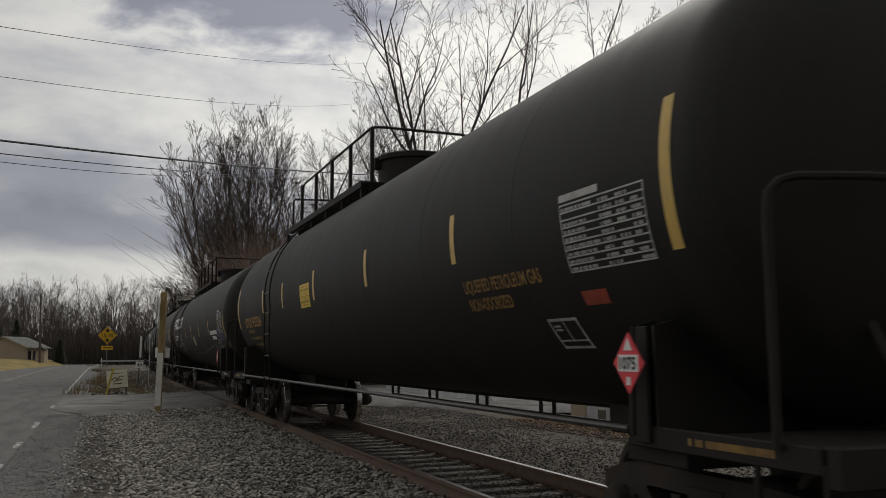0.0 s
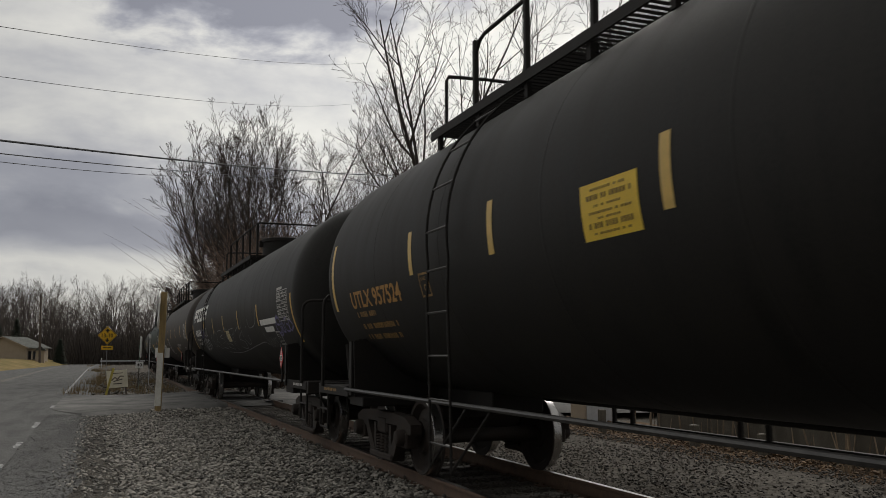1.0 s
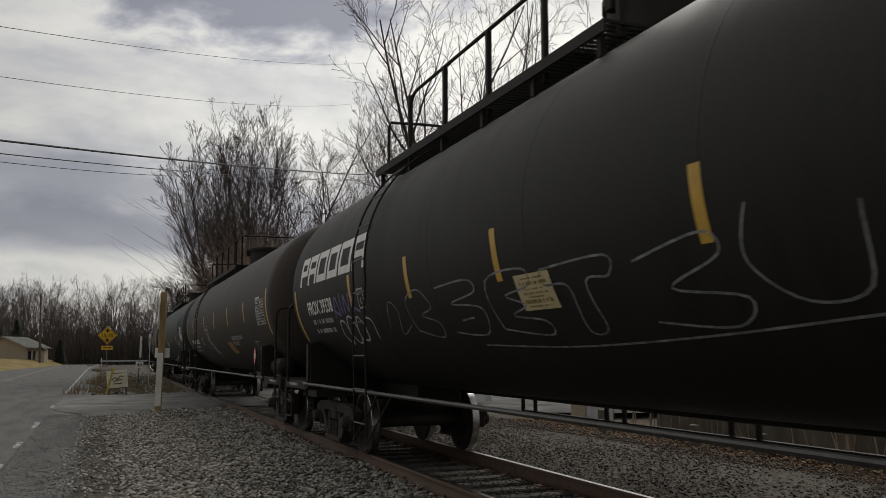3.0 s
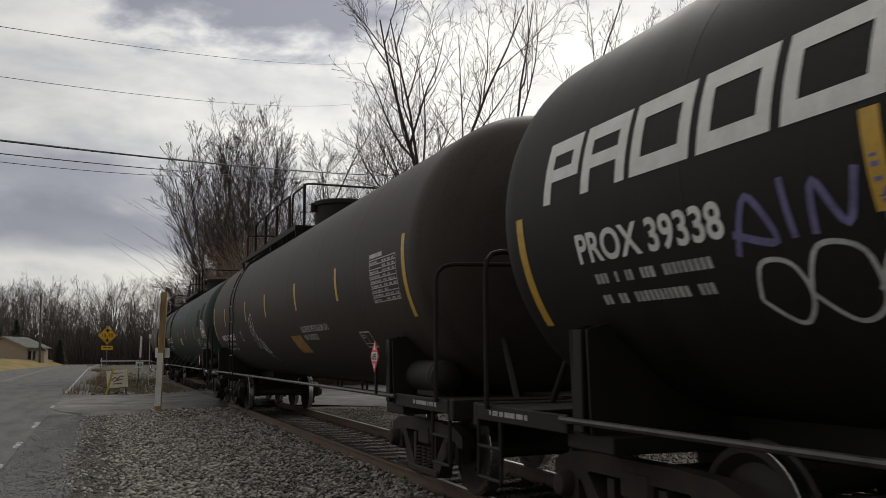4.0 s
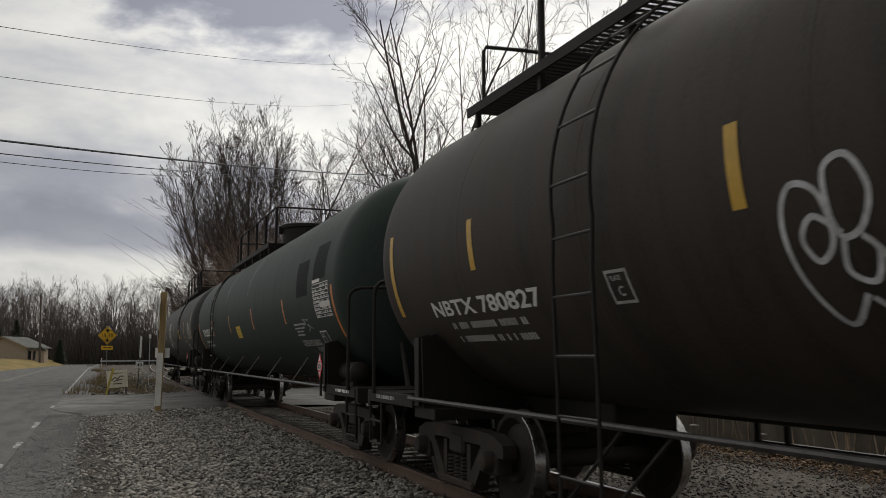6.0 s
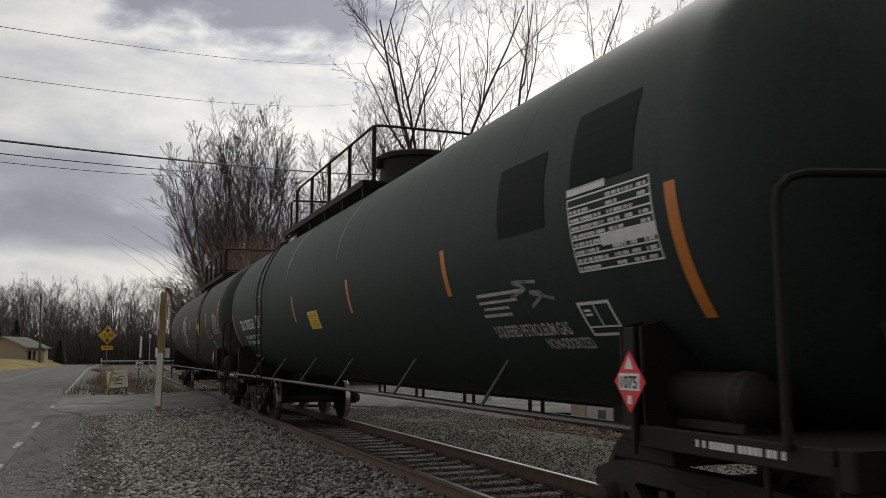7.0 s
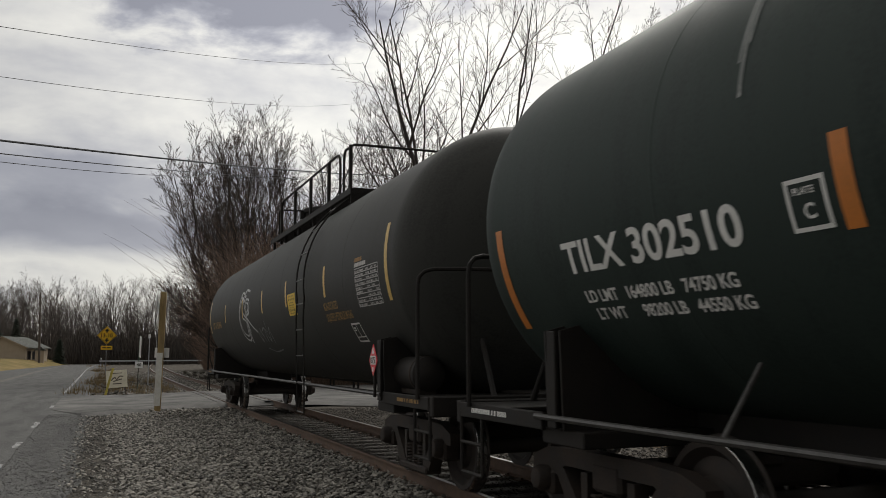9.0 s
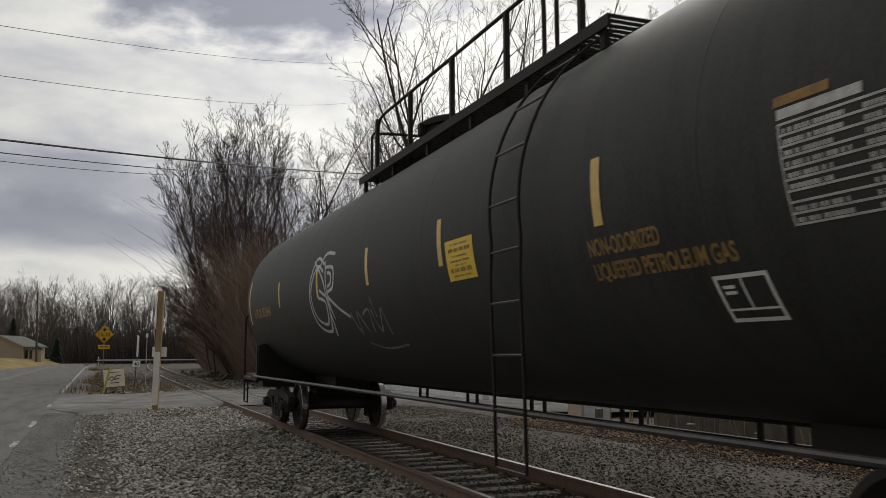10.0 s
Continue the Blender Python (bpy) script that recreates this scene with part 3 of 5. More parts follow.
def letters(text, height, width=None, lean=0.0, bold=0.035):
    """Lettering as a flat mesh with its origin at the lower left."""
    cu = bpy.data.curves.new("lettering", "FONT")
    cu.body, cu.size, cu.offset = text, height / 0.70, bold * height
    ob = bpy.data.objects.new("lettering", cu)
    scene.collection.objects.link(ob)
    me = bpy.data.meshes.new_from_object(ob.evaluated_get(bpy.context.evaluated_depsgraph_get()))
    bm = bmesh.new()
    bm.from_mesh(me)
    bpy.data.objects.remove(ob)
    bpy.data.curves.remove(cu)
    xs = [v.co.x for v in bm.verts] or [0]
    k = (width / (max(xs) - min(xs))) if width else 1.0
    x0 = min(xs)
    for v in bm.verts:
        v.co.x = (v.co.x - x0) * k + lean * v.co.y
    for i in range(1, 12):
        if i * 0.06 < height:
            bmesh.ops.bisect_plane(bm, geom=bm.verts[:] + bm.edges[:] + bm.faces[:], plane_co=(0, i * 0.06, 0), plane_no=(0, 1, 0))
    s = Shape()
    bm.verts.index_update()
    s.v = [tuple(v.co) for v in bm.verts]
    s.f = [tuple(v.index for v in f.verts) for f in bm.faces]
    bm.free()
    bpy.data.meshes.remove(me)
    return s


def strokes(lines, r):
    """Sprayed strokes: flat ribbons of half width r along smooth lines of (u, v) points."""
    s = Shape()
    for pts in lines:
        p = [Vector((*q, 0)) for q in pts]
        fine = []
        for i in range(len(p) - 1):
            a, b, c, d = p[max(i - 1, 0)], p[i], p[i + 1], p[min(i + 2, len(p) - 1)]
            for j in range(5):
                t = j / 5
                fine.append(0.5 * ((2 * b) + (c - a) * t + (2 * a - 5 * b + 4 * c - d) * t * t + (3 * b - a - 3 * c + d) * t ** 3))
        fine.append(p[-1])
        k = len(s.v)
        for i, q in enumerate(fine):
            d = (fine[min(i + 1, len(fine) - 1)] - fine[max(i - 1, 0)])
            d = d.normalized() if d.length > 1e-6 else Vector((1, 0, 0))
            nrm = Vector((-d.y, d.x, 0)) * r
            s.v += [tuple(q + nrm), tuple(q - nrm)]
        s.f += [(k + 2 * i, k + 2 * i + 1, k + 2 * i + 3, k + 2 * i + 2) for i in range(len(fine) - 1)]
    return s


def decal(car, name, shape, mat, y0, deg, label="", rise=0.004):
    return part(name, wrap(shape, y0, deg, rise), mat, car, label, smooth=0, fix=False)


def data_table(car, y0, deg, w, h, mat, solid=None):
    """A stencilled table: ruled lines with bars between them."""
    n = 9
    rows = [(0, h * i / n, w, 0.012) for i in range(n + 1)] + [(0, 0, 0.012, h), (w - 0.012, 0, 0.012, h)]
    for i in range(n):
        for a, b in ((0.03, 0.42), (0.50, 0.16), (0.70, 0.12), (0.86, 0.10)):
            if random.random() < 0.85:
                u, stop = w * a, w * (a + b * random.uniform(0.6, 1))
                while u < stop:
                    k = random.uniform(0.012, 0.03)
                    rows.append((u, h * (i + 0.28) / n, k, h * 0.42 / n))
                    u += k + random.choice((0.006, 0.006, 0.02))
    rows.append((0.0, h + 0.03, w * 0.5, 0.05))
    tagged(decal(car, "data_table", bars(rows), mat, y0, deg), "ruled white stencilled table of small print", kind="stuff")
    if solid:
        decal(car, "paint_bar", bars([(w * 0.38, h * 0.3, w * 0.62, h * 0.16)]), M_WHITE, y0, deg, "white painted bar", rise=0.006)


def frame_mark(car, y0, deg, w, h, mat):
    t = 0.025
    decal(car, "stencil_frame", bars([(0, 0, w, t), (0, h - t, w, t), (0, 0, t, h), (w - t, 0, t, h), (0, h * 0.25, w, t * 0.6), (w * 0.48, h * 0.25, t * 0.6, h * 0.75),
                                     (w * 0.12, h * 0.72, w * 0.22, 0.02), (w * 0.12, h * 0.60, w * 0.22, 0.02)]), mat, y0, deg, "stencilled white frame")


def plate_c(car, y0, deg, w, h, mat):
    t = 0.022
    f = decal(car, "plate_mark", bars([(0, 0, w, t), (0, h - t, w, t), (0, 0, t, h), (w - t, 0, t, h)]), mat, y0, deg, "stencilled frame with a letter")
    for text, hh, u, v in (("PLATE", h * 0.13, w * 0.2, h * 0.70), ("C", h * 0.28, w * 0.38, h * 0.24)):
        s = letters(text, hh)
        s.v = [(a + u, b + v, 0) for a, b, _ in s.v]
        part("lettering", wrap(s, y0, deg, 0.0045), mat, f, smooth=0, fix=False)


def placard(car, m):
    """A red diamond placard with a white number panel, in a metal holder."""
    r = 0.16
    holder = part("placard", Shape().slab([(-r, 0), (0, -r * 1.14), (r, 0), (0, r * 1.14)], -0.006, 0.0, "y"), M_RED, car, "red diamond placard with the number 1075", smooth=0)
    holder.matrix_basis = m
    part("number_panel", Shape().box(-0.105, -0.010, -0.05, 0.105, -0.007, 0.05), M_SIGNWHITE, holder, "white panel", smooth=0)
    s = letters("1075", 0.07, 0.17)
    s.v = [(u - 0.085, -0.013, v - 0.035) for u, v, _ in s.v]
    part("number", s, M_INK, holder, smooth=0, fix=False)
    s = Shape().slab([(-0.045, 0.075), (0.045, 0.075), (0, 0.15)], -0.010, -0.007, "y")
    part("placard_mark", s, M_SIGNWHITE, holder, smooth=0)
    part("class_mark", Shape().box(-0.02, -0.010, -0.13, 0.02, -0.007, -0.08), M_SIGNWHITE, holder, smooth=0)
    part("bracket", Shape().box(-0.02, 0.002, -0.42, 0.02, 0.03, 0.1, 0.004), M_STEEL, holder)


WHEEL_R = 0.455


def wheelset_mesh():
    axle = mesh_of("wheelset", Shape().lathe([(-1.05, 0.07), (-0.84, 0.075), (-0.82, 0.1), (-0.6, 0.1), (-0.3, 0.085), (0.3, 0.085), (0.6, 0.1), (0.82, 0.1), (0.84, 0.075), (1.05, 0.07)], "x", 16), M_WHEEL)
    prof = [(0.075, 0.10), (0.075, 0.19), (0.03, 0.22), (-0.005, 0.34), (0.045, 0.385), (0.066, 0.40), (0.068, 0.445), (0.064, 0.449)]
    back = [(-0.045, WHEEL_R + 0.001), (-0.05, 0.475), (-0.06, 0.482), (-0.07, 0.478), (-0.072, 0.40), (-0.045, 0.37), (-0.04, 0.2), (-0.07, 0.18), (-0.07, 0.10)]
    wheel = mesh_of("wheel", Shape().lathe(prof + [(0.06, WHEEL_R - 0.004)] + back, "x", 40), M_WHEEL)
    tread = mesh_of("tread", Shape().lathe([(0.063, 0.4485), (0.058, WHEEL_R - 0.001), (-0.043, WHEEL_R + 0.003), (-0.046, 0.4485)], "x", 40, (0, 0, 0), False), M_TREAD)
    return axle, wheel, tread


AXLE, WHEEL, TREAD = wheelset_mesh()


def side_frame(x):
    """Cast side frame: a bowed top member, a deep spring pocket and pedestals for two axle boxes."""
    s = Shape()
    t = 0.07
    top = [(-1.13, 0.50), (-1.13, 0.62), (-0.88, 0.70), (-0.45, 0.72), (0.45, 0.72), (0.88, 0.70), (1.13, 0.62), (1.13, 0.50), (0.72, 0.50), (0.60, 0.58), (-0.60, 0.58), (-0.72, 0.50)]
    s.slab(top, x - t, x + t)
    for k in (-1, 1):
        s.slab([(k * 0.74, 0.52), (k * 0.62, 0.56), (k * 0.30, 0.22), (k * 0.36, 0.14), (k * 0.45, 0.14)], x - t, x + t)
        s.slab([(k * 0.36, 0.56), (k * 0.27, 0.56), (k * 0.27, 0.20), (k * 0.36, 0.20)], x - t * 0.9, x + t * 0.9)
        s.box(x - 0.09, k * 0.89 - 0.13, 0.33, x + 0.09, k * 0.89 + 0.13, 0.52, 0.02)
    s.box(x - 0.10, -0.46, 0.12, x + 0.10, 0.46, 0.20, 0.02)
    return s


def truck_parts():
    springs = []
    for x in (-1.0, 1.0):
        for k in (-0.17, 0.0, 0.17):
            pts = [(x + 0.075 * math.cos(a * 0.7), k + 0.075 * math.sin(a * 0.7), 0.20 + 0.0042 * a) for a in range(0, 56)]
            springs.append(Shape().pipe(pts, 0.014, 5))
    bolster = Shape().box(-1.08, -0.19, 0.44, 1.08, 0.19, 0.66, 0.03)
    bolster.box(-0.35, -0.28, 0.6, 0.35, 0.28, 0.78, 0.03)
    brake = Shape()
    for k in (-1, 1):
        brake.box(-0.85, k * 0.36 - 0.04, 0.36, 0.85, k * 0.36 + 0.04, 0.44, 0.01)
        for x in (-0.75, 0.75):
            brake.box(x - 0.05, k * 0.40 - 0.05, 0.30, x + 0.05, k * 0.44 + 0.05, 0.56, 0.01)
    return ([mesh_of("side_frame", side_frame(x), M_FRAME) for x in (-1.0, 1.0)], [mesh_of("spring", s, M_FRAME) for s in springs],
            mesh_of("bolster", bolster, M_FRAME), mesh_of("brake_beam", brake, M_FRAME),
            [mesh_of("bearing_cap", Shape().lathe([(x - 0.06 * s, 0.10), (x + 0.05 * s, 0.105), (x + 0.09 * s, 0.08), (x + 0.1 * s, 0.05)], "x", 16, (0, 0, 0)), M_FRAME)
             for x, s in ((-1.09, -1), (1.09, 1))])


TRUCK = truck_parts()
WHEELSETS = []


def add_truck(car, yc):
    frames, springs, bolster, brake, caps = TRUCK
    for meshes in (frames, springs, [bolster], [brake]):
        for me in meshes:
            ob = new(me.name.split(".")[0], me)
            ob.parent, ob.matrix_basis = car, pose(0, yc, 0)
    for dy in (-0.89, 0.89):
        a = new("wheelset", AXLE)
        a.parent, a.matrix_basis = car, pose(0, yc + dy, WHEEL_R)
        for x, turn in ((-0.785, 180), (0.785, 0)):
            w = new("wheel", WHEEL)
            w.parent, w.matrix_basis = a, pose(x, 0, 0, 0, 0, turn)
            t = new("tread", TREAD)
            t.parent, t.matrix_basis = a, pose(x, 0, 0, 0, 0, turn)
        for me in caps:
            c = new("bearing_cap", me)
            c.parent, c.matrix_basis = a, pose(0, 0, 0)
        WHEELSETS.append((a, pose(0, yc + dy, WHEEL_R)))


def tank_car(label, paint, half, spec):
    """A pressure tank car, its front towards -y. half: from the middle to the end stripes."""
    car = empty("tank_car", label, "tank car", "tank cars of the train")
    cyl, end = half + 0.12, half + 1.12
    prof = []
    for i in range(0, 25):
        q = 0.015 + 0.985 * math.sin(radians(90 * i / 24))
        prof.append((-cyl - HEAD * max(1 - q ** 2.2, 0.0) ** (1 / 2.2), RT * q))
    prof += [(-cyl + 0.03, RT)]
    prof += [(-cyl + 2 * cyl * i / 12, RT) for i in range(1, 12)] + [(-y, r) for y, r in reversed(prof)]
    part("tank", Shape().lathe(prof, "y", 128, (0, 0, ZC)), paint, car, smooth=40)
    for i in range(1, 8):
        y = -cyl + 2 * cyl * i / 8
        part("weld_seam", Shape().lathe([(y - 0.012, RT + 0.0003), (y - 0.007, RT + 0.002), (y + 0.007, RT + 0.002), (y + 0.012, RT + 0.0003)], "y", 128, (0, 0, ZC), False), paint, car)

    # stub sills, end platforms, couplers, saddles and trucks
    for k in (-1, 1):
        tc = k * (half - 0.75 + (spec.get("front", 0.2) if k < 0 else 0.0))
        add_truck(car, tc)
        part("stub_sill", Shape().box(-0.33, k * (half - 2.6), 0.78, 0.33, k * end, 1.06, 0.015), M_STEEL, car)
        for q in (-0.11, 0.11):
            part("saddle_plate", Shape().slab([(-1.47, 0.92), (1.47, 0.92), (1.49, 1.62), (1.33, 1.66), (1.2, 1.53), (0.8, 1.19), (0.3, 1.0), (-0.3, 1.0), (-0.8, 1.19), (-1.2, 1.53), (-1.33, 1.66), (-1.49, 1.62)],
                     tc + q - 0.012, tc + q + 0.012, "y"), M_STEEL, car)
        for sx in (-1, 1):
            part("saddle_post", Shape().box(sx * 1.475, tc - 0.06, 0.93, sx * 1.505, tc + 0.06, 1.62, 0.006), M_STEEL, car)
        part("saddle_base", Shape().box(-1.42, tc - 0.3, 0.80, 1.42, tc + 0.3, 0.915, 0.01), M_STEEL, car)
        part("end_deck", Shape().box(-1.42, k * (half + 0.18), 0.985, 1.42, k * (end - 0.02), 1.02, 0.006), M_STEEL, car)
        part("end_sill", Shape().box(-1.47, k * (end - 0.10), 0.84, 1.47, k * end, 1.04, 0.012), M_STEEL, car, "dark end sill with worn print")
        # side sill beside the deck with a printed strip
        for sx in (-1, 1):
            part("side_sill", Shape().box(sx * 1.44, k * (half - 0.55), 0.90, sx * 1.48, k * (end - 0.11), 1.03, 0.008), M_STEEL, car)
        strip = Shape()
        y = half + 0.05
        while y < half + 0.72:
            w = random.uniform(0.018, 0.032)
            strip.box(-1.4835, k * y, 0.95, -1.4815, k * (y + w), 0.99)
            y += w + random.choice((0.010, 0.010, 0.010, 0.035))
        tagged(part("print_strip", strip, spec["print"], car, smooth=0), "worn line of small print", kind="stuff")
        ye = half + 0.76
        arc = [(-1.50, k * ye, 1.0), (-1.50, k * ye, 2.16), (-1.485, k * ye, 2.25), (-1.43, k * (ye + 0.02), 2.31), (-1.34, k * (ye + 0.04), 2.335), (-1.0, k * (ye + 0.16), 2.335), (-0.4, k * (ye + 0.22), 2.335)]
        part("end_handrail", Shape().pipe(arc + [(-x, y, z) for x, y, z in reversed(arc)], 0.024), M_STEEL, car)
        step = Shape()
        for q in (0.10, 0.55):
            step.tube((-1.46, k * (end - q), 0.95), (-1.46, k * (end - q), 0.42), 0.018)
        for z in (0.42, 0.68):
            step.tube((-1.46, k * (end - 0.10), z), (-1.46, k * (end - 0.55), z), 0.016)
        part("corner_step", step, M_STEEL, car)
        cp = Shape().box(-0.13, k * (end - 0.1), 0.78, 0.13, k * (end + 0.18), 0.96, 0.03)
        cp.box(-0.20, k * (end + 0.16), 0.74, 0.06, k * (end + 0.40), 1.0, 0.05).box(0.08, k * (end + 0.18), 0.76, 0.2, k * (end + 0.34), 0.98, 0.04)
        part("coupler", cp, M_FRAME, car, "rusty cast coupler")
        hose = [(0.35, k * (end - 0.05), 0.82), (0.35, k * (end + 0.08), 0.70), (0.33, k * (end + 0.18), 0.50), (0.28, k * (end + 0.27), 0.42)]
        part("air_hose", Shape().pipe(hose, 0.022), M_WIRE, car)
        for x in (-0.75, 0.75):
            part("head_brace", Shape().tube((x, k * (end - 0.12), 1.02), (x * 0.95, k * (half + 0.62), 1.62), 0.03), M_STEEL, car)

    # long side handrails low on both sides, with hangers up to the tank
    for sx in (-1, 1):
        s = Shape().pipe([(sx * 1.50, -(half - 0.5) + (2 * half - 1.0) * i / 12, 1.0) for i in range(13)], 0.023)
        part("side_handrail", s, M_PIPE if sx < 0 else M_STEEL, car, "long worn steel side handrail")
        for y in spec.get("hangers", ()):
            part("hanger", Shape().tube((sx * 1.50, y, 1.0), (sx * 1.22, y, 1.40), 0.015), M_PIPE, car)
    # brake and valve piping beneath the tank
    part("brake_pipe", Shape().pipe([(0.5, -(half - 1.5), 0.92), (0.5, 0, 0.90), (0.5, half - 1.5, 0.92)], 0.025), M_STEEL, car)
    part("lower_rail", Shape().pipe([(1.48, -(half - 2.3), 0.60), (1.48, 0, 0.60), (1.48, half - 2.3, 0.60)], 0.024), M_STEEL, car)
    for i in range(6):
        y = -(half - 2.5) + (2 * half - 5.0) * i / 5
        for dy in (-0.2, 0.2):
            part("rail_stanchion", Shape().box(1.46, y + dy - 0.03, 0.55, 1.50, y + dy + 0.03, 1.30, 0.004), M_STEEL, car)

    # ladder from the side step to the top walkway
    ly = spec["ladder"]
    path = []
    for a in range(62, -9, -5):
        path.append((-(RT + 0.09) * math.cos(radians(a)), ZC + (RT + 0.09) * math.sin(radians(a))))
    path += [(-(RT + 0.085), 2.0), (-(RT + 0.06), 1.2), (-(RT + 0.05), spec.get("foot", 0.40))]
    for dy in (-0.26, 0.26):
        part("ladder_rail", Shape().pipe([(x, ly + dy, z) for x, z in path], 0.014, 6), M_STEEL, car)
    dist, last = 0.0, path[0]
    for x, z in path[1:]:
        seg = math.hypot(x - last[0], z - last[1])
        steps = max(int(seg / 0.08), 1)
        for j in range(1, steps + 1):
            dist += seg / steps
            if dist > 0.36:
                dist = 0
                px, pz = last[0] + (x - last[0]) * j / steps, last[1] + (z - last[1]) * j / steps
                part("rung", Shape().tube((px, ly - 0.26, pz), (px, ly + 0.26, pz), 0.011, n=6), M_PIPE, car)
        last = (x, z)
    if spec.get("foot", 0.40) < 0.5:
        for dy in (-0.26, 0.26):
            part("ladder_brace", Shape().tube((-(RT + 0.05), ly + dy, 0.42), (-1.48, ly + dy - 0.55, 0.98), 0.013), M_STEEL, car)

    # top walkway with railing, and the valve housing
    y0, y1 = spec["walk"]
    z = 4.05
    deck = Shape()
    for x in (-0.98, -0.58):
        deck.box(x - 0.012, y0, z - 0.10, x + 0.012, y1, z)
    k = int((y1 - y0) / 0.09)
    for i in range(k + 1):
        y = y0 + (y1 - y0) * i / k
        deck.box(-0.97, y - 0.012, z - 0.035, -0.59, y + 0.012, z - 0.008)
    part("walkway", deck, M_STEEL, car)
    for i in range(6):
        y = y0 + 0.15 + (y1 - y0 - 0.3) * i / 5
        s = Shape().box(-0.95, y - 0.03, ZC + math.sqrt(RT ** 2 - 0.9 ** 2) - 0.02, -0.90, y + 0.03, z - 0.08)
        part("walkway_foot", s, M_STEEL, car)
    zr = 4.90
    lo, hi = spec["rail"]
    near = [(-0.80, hi + 0.0, z), (-0.80, hi, zr - 0.28), (-0.80, hi - 0.03, zr - 0.12), (-0.80, hi - 0.12, zr - 0.03), (-0.80, hi - 0.25, zr), (-0.80, lo + 0.25, zr), (-0.80, lo + 0.1, zr), (-0.75, lo + 0.03, zr), (-0.62, lo, zr), (0.62, lo, zr), (0.75, lo + 0.03, zr), (0.80, lo + 0.12, zr), (0.80, hi, zr)]
    if "gap" in spec:
        g = spec["gap"]
        bend = [(-0.80, g + 0.35, zr), (-0.80, g + 0.22, zr - 0.02), (-0.80, g + 0.14, zr - 0.10), (-0.80, g + 0.12, zr - 0.25), (-0.80, g + 0.12, z)]
        part("top_rail", Shape().pipe(near[:5] + bend, 0.022), M_STEEL, car)
        part("hoop_rail", Shape().pipe([(x, 2 * g - y, zz) for x, y, zz in reversed(bend[1:])] + near[7:], 0.022), M_STEEL, car)
    else:
        part("top_rail", Shape().pipe(near, 0.022), M_STEEL, car)
    n = max(int((hi - lo) / 1.25), 2)
    for i in range(n + 1):
        y = lo + 0.05 + (hi - lo - 0.05) * i / n
        part("rail_post", Shape().box(-0.83, y - 0.03, z - 0.12, -0.775, y + 0.03, zr, 0.006), M_STEEL, car)
        if i in (0, n):
            part("rail_post", Shape().box(0.775, y - 0.03, z - 0.14, 0.83, y + 0.03, zr, 0.006), M_STEEL, car)
    low = [(-0.80, y1 - 0.02, z), (-0.80, y1 - 0.02, zr - 0.2), (-0.77, y1 - 0.02, zr - 0.14), (-0.3, y1 - 0.02, zr - 0.12), (0.55, y1 - 0.02, zr - 0.12)]
    part("end_rail", Shape().pipe(low, 0.022), M_STEEL, car)
    dy = spec["dome"]
    dome = Shape().lathe([(3.98, 0.60), (4.42, 0.60), (4.43, 0.64), (4.50, 0.64), (4.52, 0.62), (4.55, 0.3), (4.55, 0.02)], "z", 40, (0, dy, 0))
    part("valve_housing", dome, M_STEEL, car, "round steel valve housing with a lid")
    part("housing_hinge", Shape().box(-0.1, dy + 0.6, 4.36, 0.1, dy + 0.72, 4.5, 0.01), M_STEEL, car)
    part("housing_latch", Shape().box(-0.7, dy - 0.05, 4.3, -0.6, dy + 0.05, 4.48, 0.01), M_STEEL, car)
    if spec.get("drum"):
        x, r = -1.18, spec["drum"]
        zd = 1.05 + r
        s = Shape().lathe([(-half - 0.30, 0.02), (-half - 0.28, r * 0.68), (-half - 0.23, r), (-half + 0.56, r), (-half + 0.61, r * 0.68), (-half + 0.63, 0.02)], "y", 28, (x, 0, zd))
        part("air_tank", s, M_STEEL, car, "black cylindrical air tank")
        part("air_tank_strap", Shape().lathe([(-half - 0.16, r + 0.002), (-half - 0.15, r + 0.01), (-half - 0.11, r + 0.01), (-half - 0.10, r + 0.002)], "y", 28, (x, 0, zd)), M_FRAME, car)
        part("air_tank_bracket", Shape().box(x - 0.1, -half - 0.2, 1.015, x + 0.1, -half + 0.4, 1.075, 0.008), M_FRAME, car)
    # reflective stripes
    for y in spec["stripes"]:
        lo_a, hi_a = spec["stripe_deg"]
        decal(car, "reflective_stripe", flat_grid(0.105, radians(hi_a - lo_a) * RT, 8), spec["tape"], y + 0.05, lo_a)
    for y, lo_a, hi_a in spec["ends"]:
        decal(car, "end_stripe", flat_grid(0.105, radians(hi_a - lo_a) * RT, 14), spec["tape"], y + 0.05, lo_a)
    return car


def yellow_label(car, y0, deg, w, h, mat=None):
    lb = decal(car, "label", flat_grid(w, h), mat or M_LABEL, y0, deg, "yellow emergency label with lines of print")
    rows = []
    for b, d, a, e in ((0.86, 0.045, 0.2, 0.8), (0.70, 0.09, 0.12, 0.88), (0.57, 0.04, 0.25, 0.75), (0.45, 0.045, 0.15, 0.85), (0.35, 0.04, 0.3, 0.7), (0.20, 0.10, 0.12, 0.88), (0.09, 0.04, 0.2, 0.8)):
        while a < e:
            k = random.uniform(0.025, 0.045)
            rows.append((a, b, k, d))
            a += k + random.choice((0.018, 0.018, 0.018, 0.06))
    part("print", wrap(bars([(a * w, b * h, c * w, d * h) for a, b, c, d in rows]), y0, deg, 0.0065), M_LABEL_PRINT, lb, smooth=0, fix=False)
    tagged(lb.children[0], "brown small print", kind="stuff")


